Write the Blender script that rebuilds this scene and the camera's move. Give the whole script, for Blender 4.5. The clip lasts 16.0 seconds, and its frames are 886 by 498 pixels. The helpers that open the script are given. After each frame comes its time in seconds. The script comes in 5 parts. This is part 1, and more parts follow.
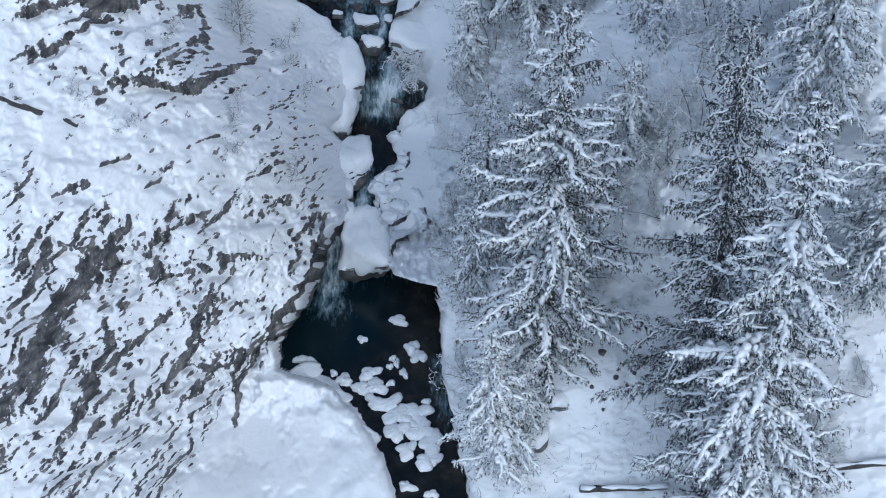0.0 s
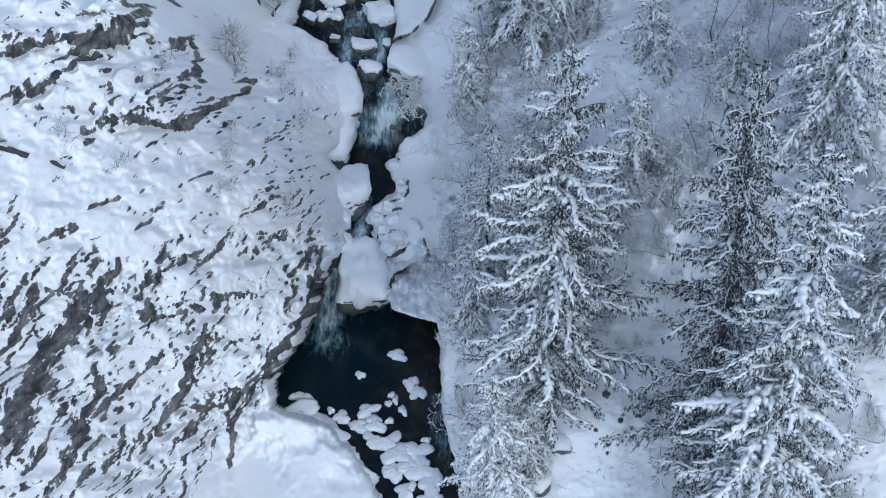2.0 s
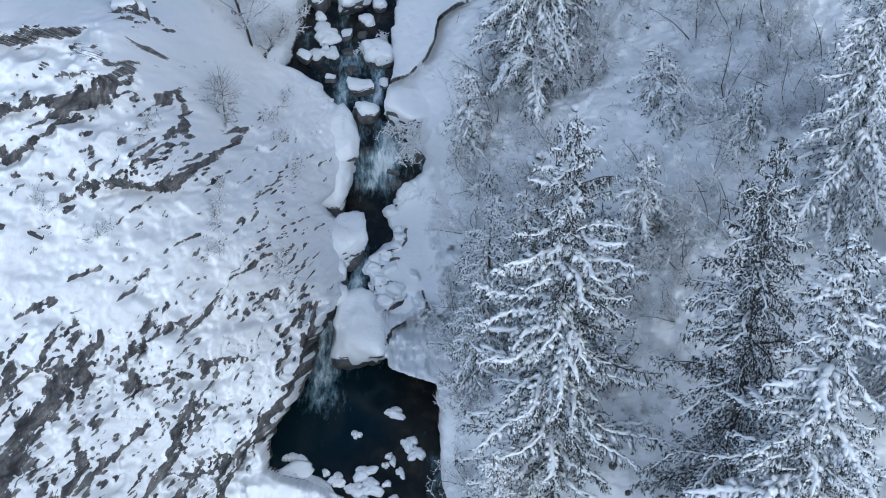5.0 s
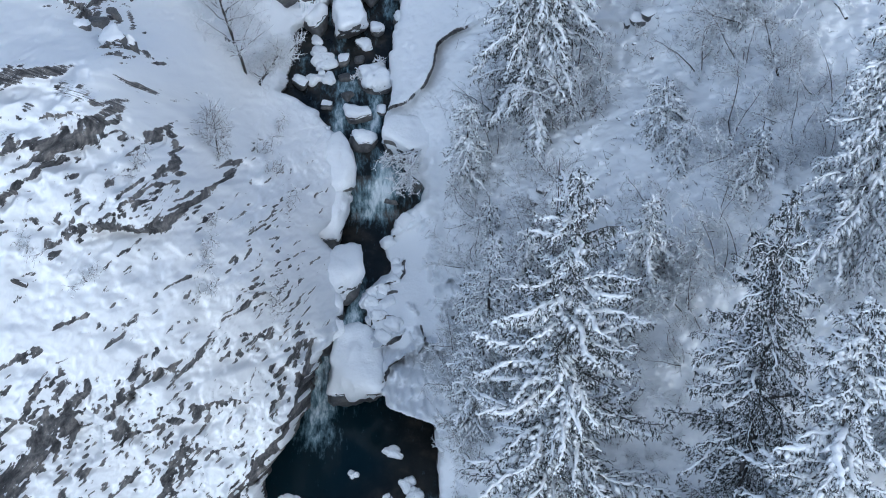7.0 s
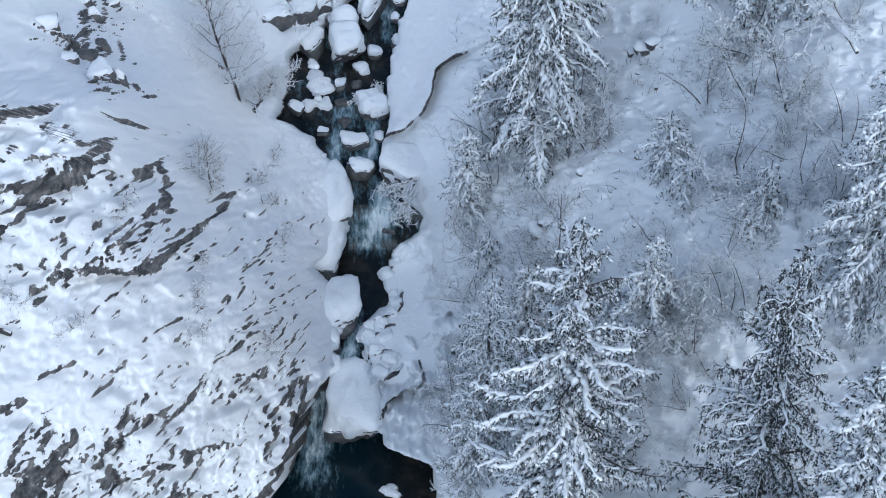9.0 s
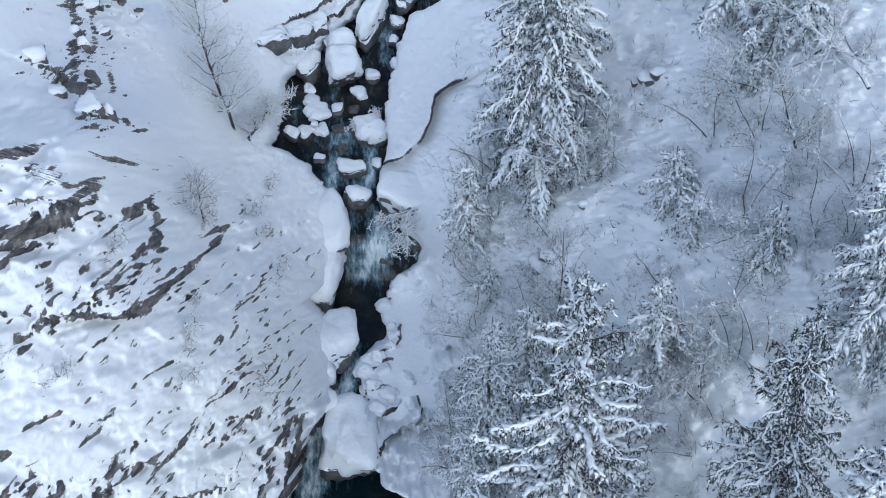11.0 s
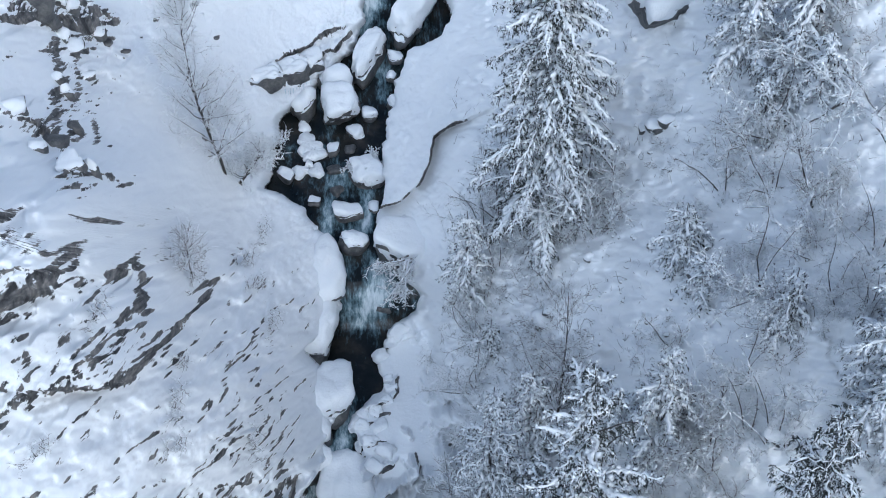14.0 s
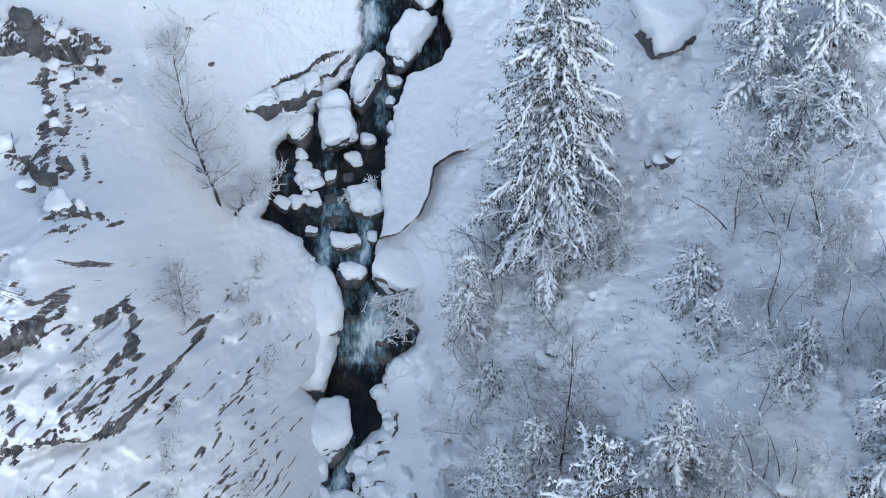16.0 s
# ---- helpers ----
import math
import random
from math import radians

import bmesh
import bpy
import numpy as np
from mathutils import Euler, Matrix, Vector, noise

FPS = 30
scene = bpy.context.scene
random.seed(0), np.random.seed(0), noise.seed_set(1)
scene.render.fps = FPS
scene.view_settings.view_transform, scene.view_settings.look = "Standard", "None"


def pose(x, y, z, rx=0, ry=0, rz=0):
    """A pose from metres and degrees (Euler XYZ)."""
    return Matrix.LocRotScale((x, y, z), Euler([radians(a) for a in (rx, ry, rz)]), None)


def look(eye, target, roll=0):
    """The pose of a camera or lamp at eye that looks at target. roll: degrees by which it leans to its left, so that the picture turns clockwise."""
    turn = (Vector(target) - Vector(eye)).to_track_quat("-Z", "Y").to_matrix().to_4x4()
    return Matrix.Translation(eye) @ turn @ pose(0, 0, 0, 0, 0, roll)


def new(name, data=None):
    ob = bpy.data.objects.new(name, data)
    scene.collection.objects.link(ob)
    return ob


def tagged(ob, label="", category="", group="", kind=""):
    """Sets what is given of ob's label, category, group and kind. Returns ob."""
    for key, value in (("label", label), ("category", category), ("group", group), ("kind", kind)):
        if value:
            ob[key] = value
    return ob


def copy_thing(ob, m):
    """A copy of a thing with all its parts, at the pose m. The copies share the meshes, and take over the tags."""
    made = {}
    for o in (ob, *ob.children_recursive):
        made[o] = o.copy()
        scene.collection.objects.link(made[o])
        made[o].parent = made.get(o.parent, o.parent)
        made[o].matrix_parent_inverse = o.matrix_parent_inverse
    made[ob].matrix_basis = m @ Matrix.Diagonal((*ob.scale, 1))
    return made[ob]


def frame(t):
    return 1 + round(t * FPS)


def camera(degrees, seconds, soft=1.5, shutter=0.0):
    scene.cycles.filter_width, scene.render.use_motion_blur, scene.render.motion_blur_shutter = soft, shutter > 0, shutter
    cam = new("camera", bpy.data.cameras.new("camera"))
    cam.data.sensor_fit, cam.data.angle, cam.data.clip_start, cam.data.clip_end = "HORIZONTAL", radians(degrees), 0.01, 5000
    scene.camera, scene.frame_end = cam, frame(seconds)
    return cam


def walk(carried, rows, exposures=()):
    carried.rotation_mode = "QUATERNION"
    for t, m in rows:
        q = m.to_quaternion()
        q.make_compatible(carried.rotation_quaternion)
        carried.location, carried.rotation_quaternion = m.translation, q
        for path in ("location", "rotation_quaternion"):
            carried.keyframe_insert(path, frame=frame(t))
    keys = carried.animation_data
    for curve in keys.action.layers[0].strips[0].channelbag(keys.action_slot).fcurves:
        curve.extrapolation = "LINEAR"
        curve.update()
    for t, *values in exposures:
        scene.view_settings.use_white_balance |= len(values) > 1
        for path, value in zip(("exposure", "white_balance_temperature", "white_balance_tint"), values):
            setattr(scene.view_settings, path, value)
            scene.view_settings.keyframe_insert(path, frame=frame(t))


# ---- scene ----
cam = camera(31.29, 16.0, soft=1.0)
PATH = [
    (0.0, 2.814, -48.690, 59.370, 43.000, -0.000, 0.000),
    (0.5, 2.844, -48.068, 59.353, 42.947, 0.029, -0.004),
    (1.0, 2.870, -47.420, 59.334, 42.894, 0.057, -0.008),
    (1.5, 2.894, -46.754, 59.313, 42.843, 0.083, -0.012),
    (2.0, 2.916, -46.075, 59.289, 42.793, 0.108, -0.015),
    (2.5, 2.938, -45.390, 59.261, 42.744, 0.131, -0.017),
    (3.0, 2.961, -44.704, 59.229, 42.695, 0.154, -0.020),
    (3.5, 2.985, -44.019, 59.195, 42.648, 0.175, -0.022),
    (4.0, 3.009, -43.340, 59.157, 42.602, 0.194, -0.023),
    (6.5, 3.139, -40.078, 58.950, 42.386, 0.272, -0.026),
    (7.0, 3.164, -39.457, 58.907, 42.346, 0.284, -0.025),
    (7.5, 3.189, -38.844, 58.865, 42.307, 0.294, -0.024),
    (8.0, 3.212, -38.239, 58.822, 42.269, 0.303, -0.023),
    (8.5, 3.233, -37.641, 58.779, 42.232, 0.311, -0.021),
    (9.0, 3.253, -37.048, 58.735, 42.196, 0.317, -0.019),
    (11.5, 3.324, -34.107, 58.476, 42.031, 0.328, -0.002),
    (12.0, 3.332, -33.515, 58.411, 42.002, 0.327, 0.003),
    (12.5, 3.339, -32.921, 58.342, 41.973, 0.324, 0.008),
    (13.0, 3.344, -32.323, 58.268, 41.945, 0.319, 0.013),
    (13.5, 3.347, -31.725, 58.191, 41.918, 0.313, 0.019),
    (14.0, 3.348, -31.126, 58.111, 41.892, 0.306, 0.026),
    (14.5, 3.347, -30.529, 58.031, 41.868, 0.298, 0.032),
    (15.0, 3.342, -29.938, 57.954, 41.844, 0.288, 0.039),
    (15.5, 3.334, -29.357, 57.886, 41.821, 0.277, 0.047),
    (16.0, 3.320, -28.791, 57.831, 41.799, 0.265, 0.055),
]
walk(cam, [(t, pose(x, y, z, rx, ry, rz)) for t, x, y, z, rx, ry, rz in PATH], [(0.0, -0.35, 5030, 3), (8.0, -0.19, 5070, 3), (16.0, -0.10, 5150, 3)])

# ---- light: an overcast winter day, brighter from behind the camera and the open side ----
world = bpy.data.worlds.new("sky")
scene.world = world
world.use_nodes = True
wn = world.node_tree
sky = wn.nodes.new("ShaderNodeTexSky")
sky.sky_type = 'NISHITA'
sky.sun_disc = False
sky.sun_elevation = radians(38)
sky.sun_rotation = radians(150)
sky.dust_density = 5.0
wn.links.new(sky.outputs[0], wn.nodes["Background"].inputs[0])
wn.nodes["Background"].inputs[1].default_value = 0.12
sun_data = bpy.data.lights.new("sun", "SUN")
sun_data.energy = 1.35
sun_data.angle = radians(70)
sun_data.color = (1.0, 0.96, 0.92)
sun = new("sun", sun_data)
sun.matrix_world = look((-18, -50, 50), (0, 0, 0))

# ---- materials ----
def material(name, roughness=0.6):
    m = bpy.data.materials.new(name)
    m.use_nodes = True
    nt = m.node_tree
    bsdf = nt.nodes["Principled BSDF"]
    bsdf.inputs["Roughness"].default_value = roughness
    return m, nt, bsdf


def node(nt, kind, **inputs):
    n = nt.nodes.new(kind)
    for key, value in inputs.items():
        n.inputs[key.replace("_", " ")].default_value = value
    return n


def ramp(nt, source, stops):
    r = nt.nodes.new("ShaderNodeValToRGB")
    e = r.color_ramp.elements
    while len(e) < len(stops):
        e.new(0.5)
    for el, (p, c) in zip(e, stops):
        el.position, el.color = p, (*c, 1)
    nt.links.new(source, r.inputs[0])
    return r.outputs[0]


def mixed(nt, fac, a, b):
    m = nt.nodes.new("ShaderNodeMix")
    m.data_type = 'RGBA'
    for s, v in ((m.inputs[0], fac), (m.inputs[6], a), (m.inputs[7], b)):
        if isinstance(v, (int, float)):
            s.default_value = v
        elif isinstance(v, tuple):
            s.default_value = (*v, 1)
        else:
            nt.links.new(v, s)
    return m.outputs[2]


def noise_of(nt, scale, detail=4.0, rough=0.55, stretch=None):
    c = nt.nodes.new("ShaderNodeTexCoord")
    n = node(nt, "ShaderNodeTexNoise", Scale=scale, Detail=detail, Roughness=rough)
    if stretch:
        mp = nt.nodes.new("ShaderNodeMapping")
        mp.inputs["Scale"].default_value = stretch[:3]
        mp.inputs["Rotation"].default_value = stretch[3:]
        nt.links.new(c.outputs["Object"], mp.inputs[0])
        nt.links.new(mp.outputs[0], n.inputs["Vector"])
    else:
        nt.links.new(c.outputs["Object"], n.inputs["Vector"])
    return n.outputs["Fac"]


def bump(nt, bsdf, sources):
    last = None
    for src, strength, dist in sources:
        b = node(nt, "ShaderNodeBump", Strength=strength, Distance=dist)
        nt.links.new(src, b.inputs["Height"])
        if last:
            nt.links.new(last.outputs[0], b.inputs["Normal"])
        last = b
    nt.links.new(last.outputs[0], bsdf.inputs["Normal"])


def snow_colour(nt):
    return mixed(nt, noise_of(nt, 0.35, 3), (0.76, 0.79, 0.84), (0.86, 0.88, 0.90))


def rock_colour(nt):
    base = ramp(nt, noise_of(nt, 1.6, 7, 0.7), [(0.34, (0.065, 0.070, 0.082)), (0.5, (0.185, 0.183, 0.186)), (0.68, (0.36, 0.34, 0.32))])
    lich = ramp(nt, noise_of(nt, 6.0, 4, 0.7), [(0.35, (0.5, 0.5, 0.5)), (0.7, (1, 1, 1))])
    m = nt.nodes.new("ShaderNodeMix")
    m.data_type, m.blend_type = 'RGBA', 'MULTIPLY'
    m.inputs[0].default_value = 0.8
    nt.links.new(base, m.inputs[6])
    nt.links.new(lich, m.inputs[7])
    return m.outputs[2]


def attribute(nt, name):
    a = nt.nodes.new("ShaderNodeAttribute")
    a.attribute_name = name
    return a.outputs["Fac"]


def arith(nt, op, a, b, c=None):
    n = nt.nodes.new("ShaderNodeMath")
    n.operation = op
    for s, v in zip(n.inputs, (a, b, c)):
        if v is None:
            continue
        if isinstance(v, (int, float)):
            s.default_value = v
        else:
            nt.links.new(v, s)
    return n.outputs[0]


def bedded(nt, along, across, detail=3.0, rough=0.6):
    """Noise drawn out along the beds of the rock."""
    v = nt.nodes.new("ShaderNodeCombineXYZ")
    nt.links.new(arith(nt, 'MULTIPLY', attribute(nt, "along"), along), v.inputs[0])
    nt.links.new(arith(nt, 'MULTIPLY', attribute(nt, "across"), across), v.inputs[1])
    n = node(nt, "ShaderNodeTexNoise", Scale=1.0, Detail=detail, Roughness=rough)
    n.inputs["Distortion"].default_value = 0.15
    nt.links.new(v.outputs[0], n.inputs["Vector"])
    return n.outputs["Fac"]


# snow lying on rock: the mesh says where rock is bare, grain breaks up the border
ground_mat, nt, bsdf = material("snow_and_rock", 0.75)
att = nt.nodes.new("ShaderNodeAttribute")
att.attribute_name = "bare"
thin, wide = bedded(nt, 1.9, 8.0, 5, 0.72), bedded(nt, 0.45, 1.8, 4, 0.6)
grain = noise_of(nt, 4.0, 5, 0.7)
on_cliff = attribute(nt, "cliff")
total = arith(nt, 'ADD', arith(nt, 'ADD', att.outputs["Fac"], arith(nt, 'MULTIPLY', arith(nt, 'ADD', arith(nt, 'MULTIPLY_ADD', thin, 2.2, -1.1), arith(nt, 'MULTIPLY_ADD', wide, 0.6, -0.3)), on_cliff)), arith(nt, 'MULTIPLY_ADD', grain, 0.5, -0.25))
fac = ramp(nt, total, [(0.475, (0, 0, 0)), (0.535, (1, 1, 1))])
seams = ramp(nt, bedded(nt, 0.9, 4.5, 5, 0.7), [(0.38, (0.18, 0.19, 0.22)), (0.48, (0.75, 0.75, 0.77)), (0.60, (1.5, 1.46, 1.42))])
stone = nt.nodes.new("ShaderNodeMix")
stone.data_type, stone.blend_type = 'RGBA', 'MULTIPLY'
stone.inputs[0].default_value = 1.0
nt.links.new(rock_colour(nt), stone.inputs[6])
nt.links.new(seams, stone.inputs[7])
nt.links.new(mixed(nt, fac, snow_colour(nt), stone.outputs[2]), bsdf.inputs["Base Color"])
bump(nt, bsdf, [(arith(nt, 'MULTIPLY', thin, on_cliff), 0.35, -0.1), (arith(nt, 'MULTIPLY', noise_of(nt, 2.2, 7, 0.72), fac), 0.9, 0.30), (noise_of(nt, 1.3, 6, 0.62), 0.22, 0.2), (noise_of(nt, 5.5, 5, 0.6), 0.3, 0.05), (fac, 0.6, -0.05)])

snow_mat, nt, bsdf = material("snow", 0.75)
nt.links.new(snow_colour(nt), bsdf.inputs["Base Color"])
bump(nt, bsdf, [(noise_of(nt, 2.6, 5, 0.62), 0.5, 0.12), (noise_of(nt, 12.0, 3), 0.4, 0.03)])

rock_mat, nt, bsdf = material("wet_rock", 0.5)
nt.links.new(mixed(nt, 0.55, rock_colour(nt), (0.035, 0.038, 0.042)), bsdf.inputs["Base Color"])
bump(nt, bsdf, [(noise_of(nt, 4.0, 6, 0.65), 0.6, 0.1)])

# stream water: dark and clear, with foam where the mesh says that it falls
water_mat, nt, bsdf = material("stream_water", 0.12)
bsdf.inputs["IOR"].default_value = 1.33
bed = ramp(nt, noise_of(nt, 0.9, 5, 0.6), [(0.3, (0.004, 0.007, 0.009)), (0.52, (0.013, 0.015, 0.016)), (0.75, (0.045, 0.039, 0.033))])
deep_att = nt.nodes.new("ShaderNodeAttribute")
deep_att.attribute_name = "deep"
body = mixed(nt, deep_att.outputs["Fac"], bed, (0.003, 0.012, 0.018))
foam_att = nt.nodes.new("ShaderNodeAttribute")
foam_att.attribute_name = "foam"
wisps = noise_of(nt, 2.6, 7, 0.72, (1.7, 0.55, 0.55, 0, 0, 0.25))
fm = nt.nodes.new("ShaderNodeMath")
fm.operation = 'MULTIPLY_ADD'
nt.links.new(wisps, fm.inputs[0])
fm.inputs[1].default_value = 1.8
fm.inputs[2].default_value = -0.98
fa = nt.nodes.new("ShaderNodeMath")
fa.operation = 'ADD'
nt.links.new(fm.outputs[0], fa.inputs[0])
nt.links.new(foam_att.outputs["Fac"], fa.inputs[1])
foam = ramp(nt, fa.outputs[0], [(0.14, (0, 0, 0)), (0.8, (1, 1, 1))])
froth = ramp(nt, fa.outputs[0], [(0.1, (0.06, 0.10, 0.125)), (0.5, (0.22, 0.33, 0.39)), (1.0, (0.66, 0.72, 0.76))])
nt.links.new(mixed(nt, foam, body, froth), bsdf.inputs["Base Color"])
bump(nt, bsdf, [(noise_of(nt, 2.5, 4, 0.6, (1.0, 0.7, 1.0, 0, 0, 0)), 0.25, 0.06)])

# needles: dark green brown under a dusting of frost on the upper sides
def dusted(name, dark, mid, frost, share, rough=0.8):
    m, nt, bsdf = material(name, rough)
    geo = nt.nodes.new("ShaderNodeNewGeometry")
    sep = nt.nodes.new("ShaderNodeSeparateXYZ")
    nt.links.new(geo.outputs["Normal"], sep.inputs[0])
    ab = nt.nodes.new("ShaderNodeMath")
    ab.operation = 'ABSOLUTE'
    nt.links.new(sep.outputs[2], ab.inputs[0])
    sm = nt.nodes.new("ShaderNodeMath")
    sm.operation = 'MULTIPLY_ADD'
    nt.links.new(ab.outputs[0], sm.inputs[0])
    sm.inputs[1].default_value = 0.5
    sc = nt.nodes.new("ShaderNodeMath")
    sc.operation = 'ADD'
    nt.links.new(noise_of(nt, 4.0, 4, 0.7), sc.inputs[0])
    nt.links.new(geo.outputs["Random Per Island"], sc.inputs[1])
    nt.links.new(sc.outputs[0], sm.inputs[2])
    f = ramp(nt, arith(nt, 'MULTIPLY', sm.outputs[0], 0.5), [(share, (0, 0, 0)), (share + 0.08, (1, 1, 1))])
    body = mixed(nt, geo.outputs["Random Per Island"], dark, mid)
    nt.links.new(mixed(nt, f, body, frost), bsdf.inputs["Base Color"])
    return m


needle_mat = dusted("frosted_needles", (0.028, 0.034, 0.034), (0.10, 0.107, 0.11), (0.72, 0.75, 0.80), 0.50)
green_mat = dusted("dark_needles", (0.020, 0.026, 0.026), (0.070, 0.077, 0.078), (0.72, 0.75, 0.80), 0.63)
twig_mat = dusted("frosted_twig", (0.17, 0.16, 0.17), (0.42, 0.42, 0.44), (0.82, 0.84, 0.87), 0.42)
bark_mat, nt, bsdf = material("dark_bark", 0.9)
nt.links.new(ramp(nt, noise_of(nt, 5.0, 5, 0.7, (1, 1, 0.2, 0, 0, 0)), [(0.3, (0.02, 0.019, 0.019)), (0.7, (0.085, 0.080, 0.080))]), bsdf.inputs["Base Color"])
bump(nt, bsdf, [(noise_of(nt, 9.0, 4), 0.6, 0.05)])
stem_mat = dusted("frosted_stem", (0.06, 0.055, 0.055), (0.13, 0.12, 0.12), (0.70, 0.72, 0.76), 0.56)
brown_twig_mat = dusted("brown_twig", (0.09, 0.07, 0.07), (0.23, 0.19, 0.185), (0.80, 0.82, 0.85), 0.50)
dark_twig_mat = dusted("dark_twig", (0.05, 0.045, 0.045), (0.16, 0.15, 0.15), (0.74, 0.76, 0.80), 0.55)
ice_mat, nt, bsdf = material("ice", 0.15)
nt.links.new(mixed(nt, noise_of(nt, 6.0, 3), (0.55, 0.66, 0.74), (0.75, 0.80, 0.84)), bsdf.inputs["Base Color"])
# ---- the lie of the land ----
# The ground is one sheet. x runs across the gorge, v up along it on a slope of 43 degrees, and w stands square to that slope.
RISE, RUN = 0.68, 0.7332


def hash01(ix, iy, seed):
    h = (ix.astype(np.int64) * 374761393 + iy.astype(np.int64) * 668265263 + seed * 974711) & 0x7fffffff
    h = ((h ^ (h >> 13)) * 1274126177) & 0x7fffffff
    return ((h ^ (h >> 16)) & 0xffff) / 65535.0


def value_noise(x, y, seed):
    ix, iy = np.floor(x), np.floor(y)
    fx, fy = x - ix, y - iy
    fx, fy = fx * fx * fx * (fx * (fx * 6 - 15) + 10), fy * fy * fy * (fy * (fy * 6 - 15) + 10)
    a, b = hash01(ix, iy, seed), hash01(ix + 1, iy, seed)
    c, d = hash01(ix, iy + 1, seed), hash01(ix + 1, iy + 1, seed)
    return (a + (b - a) * fx) * (1 - fy) + (c + (d - c) * fx) * fy


def fbm(x, y, seed, octaves=4, gain=0.5):
    out, amp, tot = 0.0, 1.0, 0.0
    for i in range(octaves):
        ca, sa = math.cos(0.6 * i), math.sin(0.6 * i)
        out = out + amp * (value_noise((ca * x - sa * y) * 2 ** i, (sa * x + ca * y) * 2 ** i, seed + i) - 0.5)
        tot, amp = tot + amp, amp * gain
    return out / tot * 2


def ramp01(a, b, x):
    t = np.clip((x - a) / (b - a), 0, 1)
    return t * t * (3 - 2 * t)


def cubic(xs, ys, x):
    """Smooth curve through rows of ys (last axis along xs)."""
    xs, ys = np.asarray(xs, float), np.asarray(ys, float)
    s = np.gradient(ys, xs, axis=-1)
    i = np.clip(np.searchsorted(xs, x) - 1, 0, len(xs) - 2)
    h = xs[i + 1] - xs[i]
    t = np.clip((x - xs[i]) / h, 0, 1)
    return (ys[..., i] * (1 + 2 * t) * (1 - t) ** 2 + s[..., i] * h * t * (1 - t) ** 2
            + ys[..., i + 1] * t * t * (3 - 2 * t) - s[..., i + 1] * h * t * t * (1 - t))


LEFT_X = [-17, -13, -10.5, -9, -7.5, -6, -4.5, -2]
RIGHT_X = [-2, 1.5, 4.5, 8, 13, 19, 26]
LINE_V = [-10, -6, -3, 0, 3, 6, 10, 14, 17, 20, 24, 30]
LEFT_W = [
    (20.4, 16.8, 14.4, 12.9, 11.7, 10.7, 10.0, 9.6),
    (20.6, 16.2, 12.6, 10.4, 8.2, 6.7, 6.1, 6.2),
    (21.4, 17.1, 12.0, 8.7, 5.3, 3.3, 3.5, 4.1),
    (22.4, 19.6, 13.1, 9.0, 6.3, 4.8, 3.9, 3.4),
    (22.9, 19.5, 14.2, 11.6, 9.7, 7.6, 5.5, 3.0),
    (23.0, 20.2, 16.8, 14.6, 12.5, 9.0, 5.4, 0.4),
    (22.6, 19.4, 16.6, 15.0, 12.3, 9.0, 5.3, -5.3),
    (21.5, 18.7, 16.5, 14.3, 8.7, 1.5, -1.9, -6.5),
    (19.9, 16.5, 14.9, 13.5, 2.0, -4.5, -7.0, -8.6),
    (16.2, 10.1, 5.1, 1.4, -3.2, -7.3, -9.6, -10.8),
    (11.0, 3.4, -3.4, -5.7, -8.1, -10.5, -12.4, -13.6),
    (2.2, -2.8, -6.5, -8.8, -11.0, -13.0, -14.8, -15.7),
]
RIGHT_W = [
    (9.6, 9.9, 10.6, 11.4, 12.6, 14.4, 16.1),
    (6.2, 7.2, 8.5, 9.7, 10.9, 13.5, 15.4),
    (4.1, 5.4, 7.2, 8.9, 9.9, 13.1, 15.1),
    (3.4, 4.0, 5.3, 9.5, 9.6, 12.9, 14.8),
    (3.0, 2.8, 6.0, 7.8, 9.7, 13.1, 14.7),
    (0.4, -0.3, 2.1, 6.4, 10.3, 13.4, 14.6),
    (-5.3, -5.1, -1.2, 3.9, 10.3, 13.9, 14.3),
    (-6.5, -6.7, -3.4, 0.4, 7.9, 13.5, 13.5),
    (-8.6, -6.9, -4.7, -1.7, 4.9, 11.7, 12.5),
    (-10.8, -9.0, -5.7, -2.9, 2.6, 9.4, 11.2),
    (-13.6, -12.3, -8.9, -4.5, 1.1, 6.6, 9.3),
    (-15.7, -15.0, -13.0, -8.2, -1.7, 3.6, 6.5),
]
# the stream: place along the gorge, left and right water's edge, height of the water
STREAM = np.array([
    (-300, 3.0, 7.4, -9.0), (-120, 6.0, 10.0, -4.5), (-80, 1.0, 5.5, -2.6), (-55, 4.5, 8.6, -1.6), (-38, 1.8, 6.4, -1.0), (-26, 4.4, 7.6, -0.6), (-18, 3.4, 7.4, -0.4), (-14, 3.0, 6.4, -0.3), (-10.3, 2.0, 5.0, -0.05), (-6.2, 0.8, 4.1, 0.0), (-3.0, -0.9, 3.35, 0.0), (-1.5, -2.7, 3.0, 0.0),
    (-0.8, -5.1, 2.9, 0.0), (0.8, -5.05, 2.8, 0.0), (2.1, -4.0, 2.7, 0.0), (3.1, -3.6, 2.5, 0.0), (3.6, -3.4, 0.3, 0.05),
    (5.6, -2.75, 0.0, 1.2), (6.8, -1.95, -0.3, 2.35), (8.0, -1.8, -0.75, 2.4), (8.9, -1.5, -0.4, 2.4), (9.7, -1.9, 0.45, 2.4),
    (10.5, -2.5, -0.1, 2.4), (11.2, -3.1, 0.35, 2.4), (12.0, -2.2, 0.7, 2.5)])
